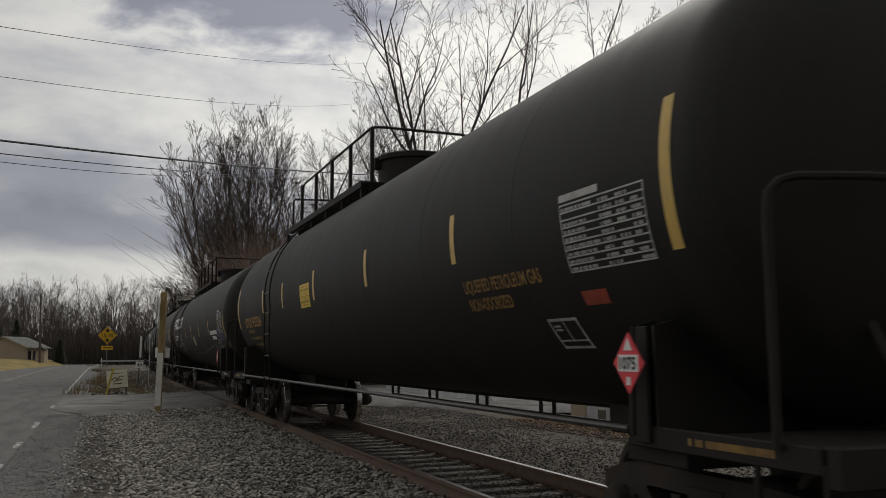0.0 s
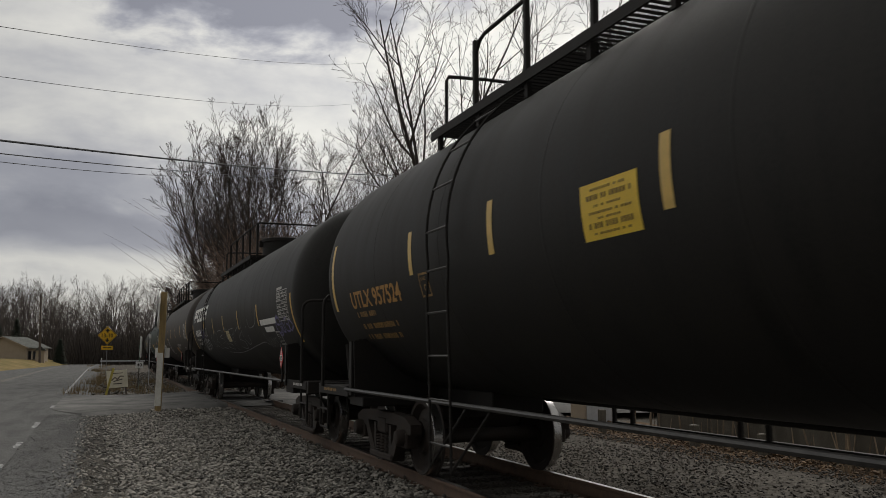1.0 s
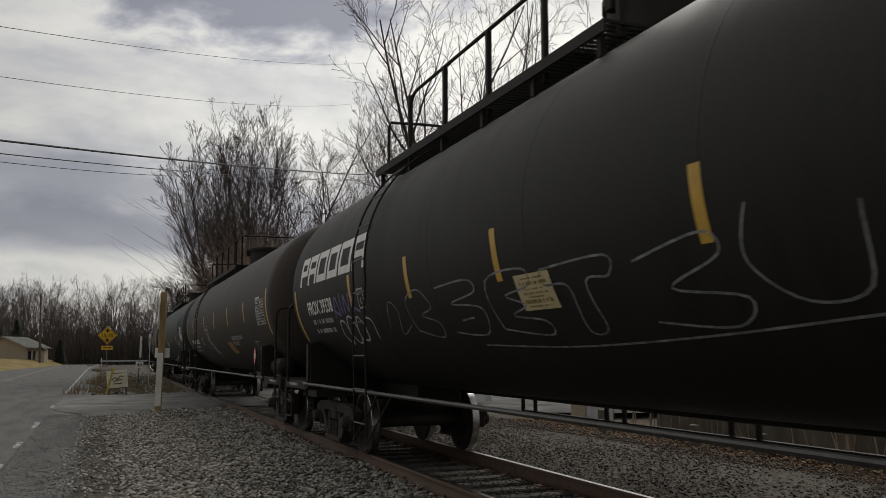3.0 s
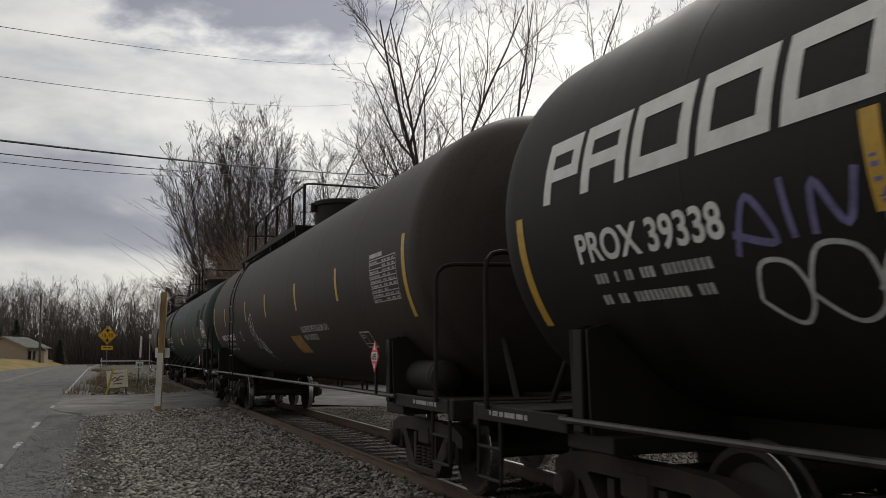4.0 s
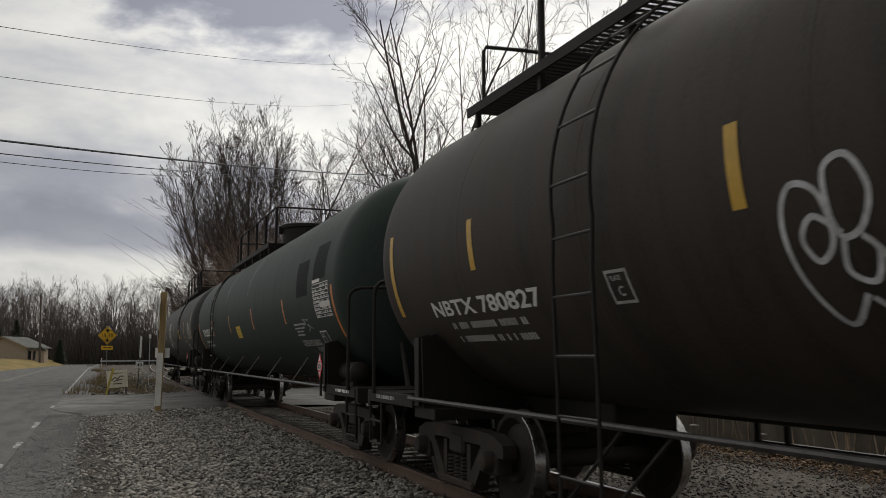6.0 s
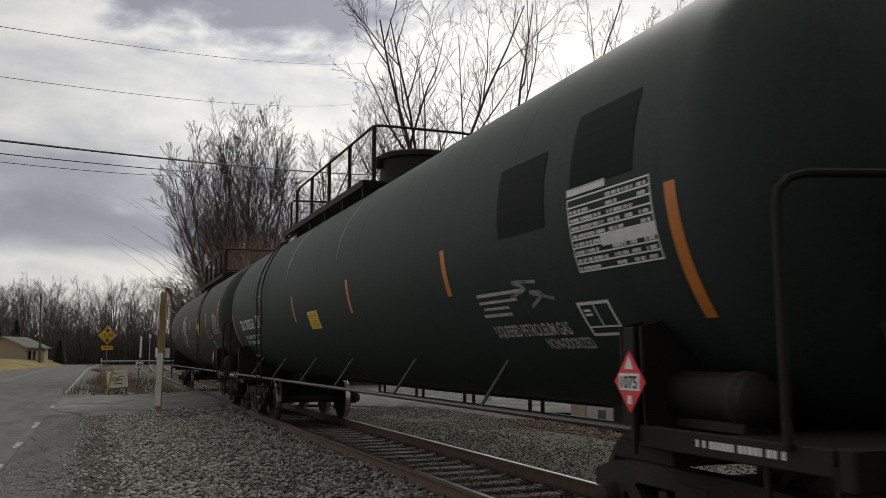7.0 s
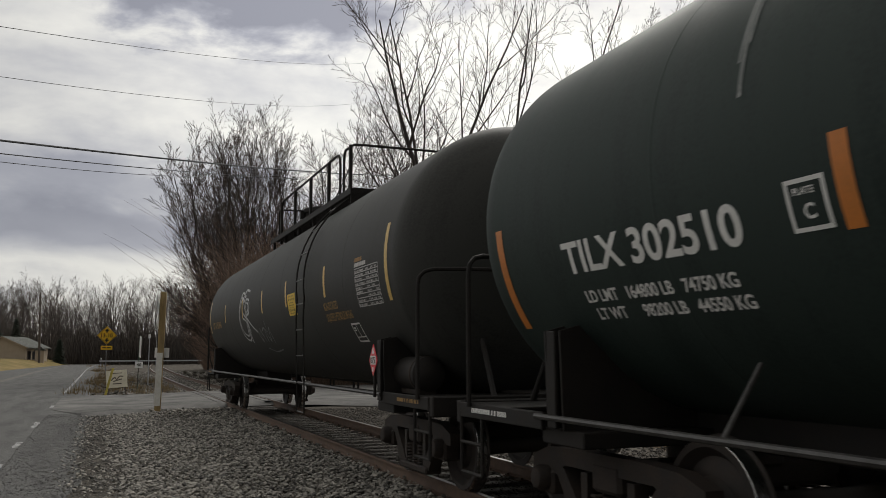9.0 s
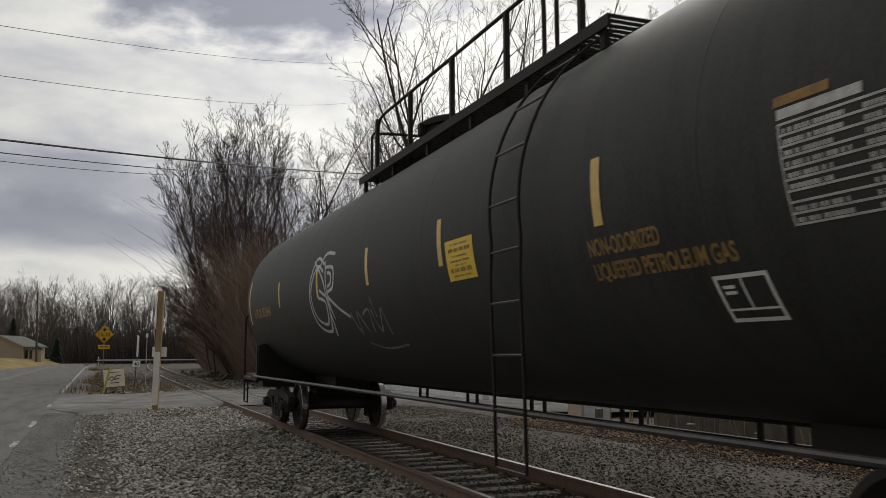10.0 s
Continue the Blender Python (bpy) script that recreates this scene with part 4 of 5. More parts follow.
def number_lines(car, y0, deg, w, mat, rows=2):
    out = []
    for i in range(rows):
        u = 0.0
        while u < w:
            k = random.uniform(0.028, 0.045)
            out.append((u, -i * 0.15, k, 0.07))
            u += k + random.choice((0.014, 0.014, 0.014, 0.014, 0.09))
    tagged(decal(car, "small_print", bars(out), mat, y0, deg), "lines of small stencilled print", kind="stuff")


def head_text(car, half, text, mat, x0, z0, h, w):
    """Lettering and small print on the front head, which is domed."""
    def onto(s):
        out = Shape()
        out.f = s.f
        for u, v, _ in s.v:
            x, zz = x0 + u, z0 + v
            q = max(1 - (math.hypot(x, zz - ZC) / RT) ** 2.2, 0.0)
            out.v.append((x, -(half + 0.12) - HEAD * q ** (1 / 2.2) - 0.008, zz))
        return out
    part("head_lettering", onto(letters(text, h, w)), mat, car, smooth=0, fix=False)
    rows = []
    for i in range(4):
        u = 0.12 + 0.02 * i
        while u < w * (0.9 - 0.1 * i):
            k = random.uniform(0.025, 0.04)
            rows.append((u, -0.16 - 0.13 * i, k, 0.06))
            u += k + random.choice((0.012, 0.012, 0.012, 0.07))
    tagged(part("head_print", onto(bars(rows)), mat, car, smooth=0, fix=False), "lines of small print on the tank head", kind="stuff")


def lettering(car, text, y0, deg, h, w, mat, label=""):
    return decal(car, "lettering", letters(text, h, w), mat, y0, deg, label)


def build_train():
    global RT, ZC
    cars = []
    # gold-lettered black car
    h = 8.28
    c = lambda q: q - 8.40
    car = tank_car("black tank car with golden lettering and yellow stripes", M_BLACK, h, dict(
        stripes=[c(v) for v in (3.34, 6.18, 8.97, 11.40, 13.41)], stripe_deg=(-10.2, 6.3), ends=[(c(0.08), -18.8, 14.4), (c(16.64), -18.9, 14.6)], tape=M_PALE,
        ladder=c(12.4), walk=(c(8.4), c(14.3)), rail=(c(8.4), c(13.4)), dome=c(8.7), print=M_GOLD_DIM, front=0.4))
    data_table(car, c(1.32), -20, 1.02, 0.47, M_GREY_TEXT)
    lettering(car, "LIQUEFIED PETROLEUM GAS", c(3.24), -20.8, 0.11, 1.47, M_GOLD_DIM)
    lettering(car, "NON-ODORIZED", c(3.24), -27.0, 0.11, 0.86, M_GOLD_DIM)
    decal(car, "sticker", flat_grid(0.32, 0.11), M_REDSTICK, c(1.29), -29, "faded red sticker")
    frame_mark(car, c(1.97), -42.2, 0.44, 0.28, M_GREY_TEXT)
    yellow_label(car, c(9.92), -13.2, 0.67, 0.375)
    lettering(car, "UTLX 957524", c(15.85), -18.8, 0.205, 1.98, M_GOLD)
    number_lines(car, c(15.75), -23.5, 0.75, M_GOLD_DIM, 1)
    number_lines(car, c(15.7), -29.5, 1.35, M_GOLD_DIM, 2)
    plate_c(car, c(13.22), -19.4, 0.27, 0.25, M_GOLD_DIM)
    cars.append((car, 12.40, h))
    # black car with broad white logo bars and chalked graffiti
    RT, ZC = 1.556, 2.54
    h = 8.39
    c = lambda q: q - 8.74
    car = tank_car("black tank car with broad white block logo and graffiti", M_BLACK, h, dict(
        stripes=[c(v) for v in (3.86, 6.65, 9.3, 11.54, 13.82)], stripe_deg=(-18.3, -1.9), ends=[(c(0.35), -33.9, -1.4), (c(17.12), -33.9, -2.1)], tape=M_YELLOW,
        ladder=c(13.0), walk=(c(8.4), c(14.45)), rail=(c(8.4), c(13.5)), dome=c(8.8), print=M_GREY_TEXT))
    data_table(car, c(1.59), -17.9, 0.95, 0.54, M_GREY_TEXT)
    decal(car, "paint_bar", flat_grid(1.66, 0.115), M_WHITE, c(3.64), -18.5, "white painted bar over old lettering")
    decal(car, "paint_bar", flat_grid(0.92, 0.11), M_WHITE, c(3.27), -24.2, "white painted bar over old lettering")
    frame_mark(car, c(2.33), -35, 0.40, 0.29, M_GREY_TEXT)
    yellow_label(car, c(9.05), -28.5, 0.58, 0.30, M_CREAM)
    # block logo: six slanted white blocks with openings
    y, deg = 16.72, -0.6
    for i, (w, shape) in enumerate(((0.43, "p"), (0.48, "r"), (0.53, "o"), (0.52, "o"), (0.56, "o"), (0.52, "r"))):
        w, hh, t = w * 1.2, 0.45, 0.105
        rows = {"p": [(0, 0, t, hh), (t, hh - t, w - t - 0.05, t), (w - t - 0.05, hh * 0.45, t, hh * 0.55 - t), (t, hh * 0.34, w - t - 0.05, t * 0.85)],
                "r": [(0, 0, t, hh), (t, hh - t, w - t - 0.05, t), (w - t - 0.05, 0, t, hh - t), (t, hh * 0.34, w - 2 * t - 0.05, t * 0.85)],
                "o": [(0, 0, t, hh), (t, hh - t, w - t - 0.06, t), (w - t - 0.06, t, t, hh - 2 * t), (t, 0, w - t - 0.06, t)]}[shape]
        s = bars(rows)
        s.v = [(u + 0.12 * v, v, 0) for u, v, _ in s.v]
        decal(car, "logo_block", s, M_WHITE, c(y), deg, "white block of a painted logo")
        y -= w + 0.01
    lettering(car, "PROX 39338", c(16.33), -17.6, 0.195, 1.5, M_WHITE)
    number_lines(car, c(16.2), -23.5, 1.2, M_GREY_TEXT, 2)
    plate_c(car, c(13.5), -19, 0.27, 0.26, M_GREY_TEXT)
    outline = [[(0.0, 0.1), (0.25, 0.42), (0.5, 0.3), (0.35, 0.02), (0.75, 0.12)], [(0.9, 0.05), (0.85, 0.4), (1.3, 0.5), (1.55, 0.3), (1.2, 0.22), (1.6, 0.12), (1.5, -0.05), (0.9, 0.05)],
               [(1.8, 0.48), (2.6, 0.5), (2.7, 0.38), (2.1, 0.3), (2.75, 0.22), (2.6, -0.04), (1.9, 0.0)], [(2.2, 0.12), (2.5, 0.14)], [(3.0, 0.0), (3.0, 0.45), (3.7, 0.5), (3.75, 0.36), (3.3, 0.3), (3.6, 0.2), (3.3, 0.12), (3.8, 0.05), (3.75, -0.08), (3.0, 0.0)],
               [(4.0, 0.46), (4.9, 0.48), (4.9, 0.34), (4.6, 0.32), (4.6, -0.04), (4.35, -0.06), (4.35, 0.3), (4.0, 0.34), (4.0, 0.46)], [(5.2, 0.4), (5.9, 0.5), (6.0, 0.36), (5.5, 0.2), (6.1, 0.1), (5.9, -0.08), (5.2, -0.02)],
               [(6.3, 0.6), (6.2, 0.3), (6.5, 0.05), (6.9, 0.1), (7.0, 0.5)], [(2.4, -0.16), (4.0, -0.2), (5.6, -0.14), (7.0, -0.04), (8.6, 0.06), (9.0, 0.0), (8.9, 0.3)], [(7.3, 0.62), (7.5, 0.42), (8.3, 0.5), (8.6, 0.8)]]
    decal(car, "graffiti", strokes(outline, 0.009), M_CHALK_DIM, c(12.6), -34, "thin chalky graffiti outlines")
    decal(car, "graffiti", strokes([[(0.0, 0.2), (0.1, 0.0), (0.2, 0.2), (0.26, 0.02), (0.4, 0.04), (0.42, 0.2), (0.28, 0.22), (0.26, 0.04)], [(0.5, 0.2), (0.56, 0.0), (0.66, 0.22), (0.72, 0.02)], [(0.95, 0.22), (0.8, 0.18), (0.92, 0.08), (0.78, 0.0), (1.2, 0.12)]], 0.009),
          M_CHALK_DIM, c(3.5), -37, "thin chalky graffiti letters")
    decal(car, "graffiti", strokes([[(0.26, 0.28), (0.05, 0.26), (0.05, 0.15), (0.26, 0.13), (0.24, 0.0), (0.0, -0.02)], [(0.14, 0.32), (-0.06, 0.2), (-0.08, 0.02), (0.1, -0.08), (0.32, 0.0), (0.34, 0.2), (0.14, 0.32)], [(0.4, 0), (0.5, 0.2), (0.6, 0.0), (0.4, 0.0)],
                                   [(1.0, 0.26), (0.75, 0.2), (0.72, 0.02), (1.0, 0.0), (0.98, 0.12), (0.86, 0.12)], [(1.1, 0.22), (1.1, 0.0), (1.4, 0.1), (1.1, 0.22)]], 0.02), M_PURPLE, c(1.95), -25, "violet sprayed graffiti letters")
    decal(car, "graffiti", strokes([[(0, 0), (0.15, 0.3), (0.3, 0.05), (0.0, 0.12)], [(0.4, 0.35), (0.42, 0.05)], [(0.55, 0.05), (0.6, 0.3), (0.75, 0.08), (0.85, 0.32)], [(0.95, 0.35), (0.97, 0.05)], [(1.2, 0.32), (0.97, 0.15), (1.25, 0.05)]], 0.022),
          M_PURPLE, c(14.78), -22, "violet sprayed graffiti letters")
    decal(car, "graffiti", strokes([[(0.0, 0.1), (0.1, 0.3), (0.3, 0.28), (0.35, 0.1), (0.2, -0.05), (0.0, 0.1)], [(0.35, 0.12), (0.5, 0.35), (0.75, 0.3), (0.75, 0.05), (0.55, -0.05), (0.35, 0.12)], [(0.75, 0.1), (0.95, 0.34), (1.15, 0.2), (1.05, 0.0), (0.75, 0.02)],
                                   [(1.1, 0.1), (1.3, 0.3), (1.55, 0.25), (1.5, 0.0)]], 0.014), M_CHALK, c(14.75), -35, "pale sprayed graffiti bubbles")
    head_text(car, h, "PROX 39338", M_GREY_TEXT, -0.35, 2.98, 0.13, 0.95)
    cars.append((car, 32.04, h))
    # brownish car
    RT, ZC = 1.568, 2.552
    h = 8.36
    c = lambda q: q - 8.80
    car = tank_car("brownish black tank car with amber stripes and sprayed graffiti", M_BROWN, h, dict(
        stripes=[c(v) for v in (3.38, 6.1, 8.95, 11.45, 14.87)], stripe_deg=(-13.6, 2.8), ends=[(c(0.49), -26.3, 7.0), (c(17.06), -26, 7.0)], tape=M_YELLOW,
        ladder=c(12.95), walk=(c(8.9), c(16.25)), rail=(c(8.9), c(14.9)), dome=c(8.8), print=M_GREY_TEXT, drum=0.17, gap=1.45, front=0.0))
    data_table(car, c(1.73), -18.2, 1.0, 0.50, M_GREY_TEXT)
    lettering(car, "LIQUEFIED PETROLEUM GAS", c(6.22), -27.6, 0.10, 1.85, M_GREY_TEXT)
    lettering(car, "NON-ODORIZED", c(6.22), -33, 0.10, 0.95, M_GREY_TEXT)
    frame_mark(car, c(2.92), -40, 0.46, 0.26, M_GREY_TEXT)
    s = flat_grid(0.85, 0.36)
    s.v = [(u + 0.35 * (0.36 - v), v, w) for u, v, w in s.v]
    decal(car, "label", s, M_LABEL_OLD, c(7.3), -42.5, "faded orange slanted label")
    lettering(car, "NBTX 780827", c(16.12), -27.5, 0.15, 2.3, M_WHITE)
    number_lines(car, c(15.8), -33, 1.6, M_GREY_TEXT, 2)
    plate_c(car, c(12.86), -29.5, 0.26, 0.24, M_GREY_TEXT)
    decal(car, "graffiti", strokes([[(0.34, 0.22), (0.16, 0.06), (0.02, 0.3), (0.0, 0.6), (0.1, 0.78), (0.26, 0.72), (0.28, 0.5), (0.16, 0.4), (0.1, 0.52), (0.2, 0.62), (0.34, 0.52)],
                                   [(0.3, 0.6), (0.32, 0.82), (0.46, 0.86), (0.54, 0.7), (0.46, 0.54), (0.34, 0.5), (0.3, 0.6)], [(0.34, 0.5), (0.3, 0.34), (0.42, 0.28), (0.5, 0.42), (0.44, 0.5)],
                                   [(0.5, 0.44), (0.62, 0.22), (0.6, 0.06), (0.7, 0.08), (0.72, 0.26), (0.8, 0.28), (0.78, 0.06), (0.88, 0.04), (0.9, 0.22), (0.97, 0.2), (0.96, 0.02), (1.12, -0.04)],
                                   [(0.36, 0.2), (0.56, 0.02), (0.8, -0.1), (1.0, -0.32)], [(0.6, 0.04), (0.9, -0.04), (1.14, -0.04)]], 0.0165),
          M_CHALK, c(11.2), -40, "white sprayed graffiti scrawl")
    head_text(car, h, "NBTX 780827", M_GREY_TEXT, -0.74, 2.78, 0.125, 1.2)
    cars.append((car, 51.50, h))
    # dark green car
    RT, ZC = 1.556, 2.542
    h = 8.80
    c = lambda q: q - 9.445
    car = tank_car("dark green tank car with orange stripes and white lettering", M_GREEN, h, dict(
        stripes=[c(v) for v in (4.23, 7.70, 11.23, 14.74)], stripe_deg=(-20.4, -4.1), ends=[(c(0.66), -34.5, -4.0), (c(18.24), -34.5, -3.6)], tape=M_ORANGE,
        ladder=c(13.95), walk=(c(8.9), c(15.1)), rail=(c(8.9), c(14.5)), dome=c(9.2), print=M_WHITE, drum=0.15, hangers=(6.21, 3.75, 1.28, -0.95, -3.57, -5.97)))
    data_table(car, c(1.82), -20, 0.98, 0.50, M_WHITE, solid=True)
    decal(car, "paint_patch", flat_grid(0.80, 0.57), M_PATCH, c(2.97), -6, "dark painted-out patch")
    decal(car, "paint_patch", flat_grid(0.76, 0.55), M_PATCH, c(1.78), 1, "dark painted-out patch")
    decal(car, "small_print", bars([(0, 0.31, 0.9, 0.03), (0, 0.245, 0.75, 0.025), (0.05, 0.185, 0.5, 0.025), (0.0, 0.12, 0.55, 0.03)]), M_GREY_TEXT, c(3.65), -34, "lines of small stencilled print")
    lettering(car, "LIQUEFIED PETROLEUM GAS", c(3.6), -37, 0.11, 1.3, M_GREY_TEXT)
    lettering(car, "NON-ODORIZED", c(2.8), -42, 0.10, 0.7, M_GREY_TEXT)
    frame_mark(car, c(2.03), -38, 0.42, 0.28, M_WHITE)
    decal(car, "graffiti", strokes([[(0, 0.1), (0.3, 0.16), (0.1, 0.22), (0.5, 0.2)], [(0.3, 0), (0.55, 0.1), (0.35, 0.12), (0.7, 0.05)]], 0.014), M_CHALK_DIM, c(3.0), -27.5, "thin scratched scrawl")
    yellow_label(car, c(10.26), -26.2, 0.66, 0.29)
    lettering(car, "TILX 302510", c(17.28), -19.7, 0.215, 1.84, M_WHITE)
    lettering(car, "LD LMT   164800 LB   74750 KG", c(17.15), -28.0, 0.085, 1.55, M_WHITE)
    lettering(car, "LT WT      98200 LB   44550 KG", c(17.1), -33.0, 0.085, 1.55, M_WHITE)
    plate_c(car, c(15.1), -19.6, 0.25, 0.255, M_WHITE)
    for y in (8.3, 11.83, 15.4):
        for q, (lo_v, hi_v, r) in enumerate(((0.25, 1.75, 0.010), (0.05, 1.6, 0.016), (0.35, 1.45, 0.008), (0.6, 1.7, 0.012))):
            pts = [(0.034 * q + 0.006 * math.sin(5 * v + q), v) for v in (lo_v + (hi_v - lo_v) * i / 9 for i in range(10))]
            decal(car, "wear_mark", strokes([pts], r), M_STREAK, c(y), 6, "dusty vertical wear mark")
    head_text(car, h, "TILX 302510", M_WHITE, -0.4, 2.85, 0.13, 1.0)
    cars.append((car, 71.345, h))
    # last car
    RT, ZC = 1.568, 2.552
    h = 8.50
    c = lambda q: q - 9.10
    car = tank_car("last black tank car with graffiti and grimy golden lettering", M_DUSTY, h, dict(
        stripes=[c(v) for v in (3.66, 6.45, 8.86, 11.4, 14.28)], stripe_deg=(-10.3, 6.0), ends=[(c(0.72), -18.2, 14.4), (c(17.45), -18, 15.0)], tape=M_PALE,
        ladder=c(4.85), walk=(c(4.35), c(11.2)), rail=(c(5.0), c(10.9)), dome=c(9.4), print=M_GOLD_DIM, drum=0.19, foot=0.58, gap=-3.5))
    data_table(car, c(2.02), -18.8, 1.0, 0.48, M_GREY_TEXT)
    decal(car, "label", flat_grid(0.34, 0.05), M_LABEL_OLD, c(2.04), 2.2, "faded yellow strip")
    lettering(car, "NON-ODORIZED", c(3.84), -17.2, 0.11, 0.78, M_GOLD_DIM)
    lettering(car, "LIQUEFIED PETROLEUM GAS", c(3.84), -23.2, 0.11, 1.38, M_GOLD_DIM)
    frame_mark(car, c(2.73), -36.4, 0.42, 0.29, M_WHITE)
    yellow_label(car, c(6.3), -16.3, 0.63, 0.37)
    lettering(car, "UTLX 952846", c(16.9), -14, 0.17, 1.7, M_GOLD_DIM)
    decal(car, "graffiti", strokes([[(0.9, 0.75), (0.5, 0.85), (0.1, 0.5), (0.2, 0.1), (0.7, 0.0), (0.9, 0.3), (0.5, 0.4)], [(0.3, 0.95), (0.9, 0.6), (1.0, 0.05), (0.85, -0.2)], [(1.0, 0.9), (1.05, 0.45), (1.15, 0.05)], [(1.05, 0.8), (1.45, 0.75), (1.4, 0.5), (1.05, 0.42), (1.5, 0.2), (1.95, 0.05)],
                                   [(0.7, 0.85), (1.0, 1.0), (1.5, 0.95)], [(0.95, 0.85), (0.45, 0.97), (0.0, 0.5), (0.1, 0.0), (0.7, -0.12), (1.02, 0.2), (1.02, 0.36), (0.62, 0.5)], [(1.12, 0.72), (1.32, 0.68), (1.3, 0.56), (1.12, 0.52)]], 0.024), M_CHALK, c(11.9), -25, "broad white sprayed graffiti letters")
    decal(car, "graffiti", strokes([[(0, 0.3), (0.15, 0.0), (0.3, 0.3), (0.5, 0.0)], [(0.5, 0.25), (0.8, 0.3), (0.7, 0.0)], [(0.9, 0.3), (1.0, 0.0), (1.3, 0.3), (1.3, -0.05)], [(0.2, -0.15), (0.8, -0.25), (1.6, -0.2)], [(1.0, 0.45), (1.05, 0.2)]], 0.016),
          M_CHALK_DIM, c(9.9), -32, "thin grey sprayed scrawl")
    head_text(car, h, "UTLX 952846", M_GOLD, -0.55, 2.98, 0.13, 1.0)
    cars.append((car, 91.50, h))
    for (car, y, h), (py, pz) in zip(cars, ((-7.95, 1.40), (-7.98, 1.40), (-7.43, 1.43), (-8.41, 1.29), (-8.05, 1.39))):
        placard(car, pose(-1.60, py, pz, 0, 0, -90))
        placard(car, pose(0.55, -(h + 1.02), 1.42))
    return cars


SPEED, SLOWING, EASING = 8.994, -0.2022, 0.00855


def run(t):
    """How far the train has rolled after t seconds."""
    return SPEED * t + SLOWING * t * t / 2 + EASING * t ** 3 / 6


def car_pose(y, half):
    a, b = half - 0.75, -(half - 0.75)
    xa, xb = track_x(y + a), track_x(y + b)
    return Matrix.Translation(((xa + xb) / 2, y, 0)) @ Matrix.Rotation(-math.atan2(xa - xb, a - b), 4, "Z")


def motions():
    for car, y, half in CARS:
        walk(car, [(k * 0.25, car_pose(y - run(k * 0.25), half)) for k in range(41)])
    for axle, rest in WHEELSETS:
        walk(axle, [(k / 15, rest @ Matrix.Rotation(run(k / 15) / WHEEL_R, 4, "X")) for k in range(151)])


# ---- trees, brush and woods ----
def grow(rng, limbs, twigs, p, d, length, r, level, kids, angle, lift, least, wiggle, sides=(8, 6, 4, 3, 3, 3), reach=0.5):
    """One limb as a bent tapering tube; smaller limbs leave it all along, turning round it as they go."""
    seg = (8, 6, 4, 3, 2, 2)[min(level, 5)]
    pts, rad = [p.copy()], [r]
    q, dirn = p.copy(), d.normalized()
    for i in range(seg):
        dirn = (dirn + Vector((rng.normal(0, wiggle), rng.normal(0, wiggle), rng.normal(0, wiggle * 0.6) + lift * 0.07))).normalized()
        q = q + dirn * (length / seg)
        pts.append(q.copy())
        rad.append(max(r * (1 - 0.82 * (i + 1) / seg), least))
    target = limbs if level <= 1 else twigs
    n = sides[min(level, 5)]
    u = dirn.orthogonal().normalized()
    k = len(target.v)
    for i, (c, rr) in enumerate(zip(pts, rad)):
        dd = (pts[min(i + 1, seg)] - pts[max(i - 1, 0)]).normalized()
        u = (u - dd * u.dot(dd)).normalized()
        w = dd.cross(u)
        for j in range(n):
            a = 2 * math.pi * j / n
            target.v.append(tuple(c + rr * (math.cos(a) * u + math.sin(a) * w)))
    for i in range(seg):
        target.f += [(k + i * n + j, k + i * n + (j + 1) % n, k + (i + 1) * n + (j + 1) % n, k + (i + 1) * n + j) for j in range(n)]
    if level >= len(kids):
        return
    turn = rng.uniform(0, 6.283)
    count = max(kids[level] + int(rng.integers(-1, 2)), 1)
    for c in range(count):
        f = 0.24 + 0.74 * (c + rng.uniform(0.1, 0.9)) / count
        i = min(int(f * seg), seg - 1)
        at = pts[i].lerp(pts[i + 1], f * seg - i)
        base = (pts[i + 1] - pts[i]).normalized()
        side = base.orthogonal().normalized()
        turn += 2.4 + rng.normal(0, 0.4)
        side.rotate(Matrix.Rotation(turn, 3, base))
        ang = radians(rng.uniform(*angle))
        nd = base * math.cos(ang) + side * math.sin(ang)
        grow(rng, limbs, twigs, at, nd, length * ((0.56 if level else reach) - 0.28 * f) * rng.uniform(0.7, 1.3), max(rad[i] * rng.uniform(0.5, 0.7), least), level + 1, kids, angle, lift, least, wiggle, sides, reach)


def bare_tree(label, seed, x, y, height, fan=(0, 0), stems=1, kids=(7, 5, 4, 3), angle=(28, 56), radius=0.2, lift=0.8, wiggle=0.15, least=0.012, reach=0.46, spread=0.15):
    """A leafless tree; its stems fan out from one root between two leans in degrees, shorter as they lean more."""
    rng = np.random.default_rng(seed)
    limbs, twigs = Shape(), Shape()
    for k in range(stems):
        lean = fan[0] if stems == 1 else fan[0] + (fan[1] - fan[0]) * (k + rng.uniform(-0.3, 0.3)) / (stems - 1)
        a, b = radians(lean), radians(rng.normal(0, 14 if stems > 1 else 5))
        d = Vector((math.sin(a), math.sin(b), math.cos(a)))
        length = 0.86 * height * max(math.cos(a), 0.1) ** 0.62 * rng.uniform(0.88, 1.05)
        root = Vector((spread * rng.normal(0, 1) * (stems > 1), spread * rng.normal(0, 1) * (stems > 1), -0.5))
        grow(rng, limbs, twigs, root, d, length, radius * rng.uniform(0.8, 1.15), 0, kids, angle, lift, least, wiggle, reach=reach)
    tree = empty("tree", label, "tree", "bare trees by the track", pose(x, y, -0.2))
    part("trunk", limbs, M_BARK, tree, "grey-brown trunk and limbs", smooth=60, fix=False)
    part("crown", twigs, M_TWIG, tree, "crown of thin bare twigs", smooth=60, fix=False)
    return tree


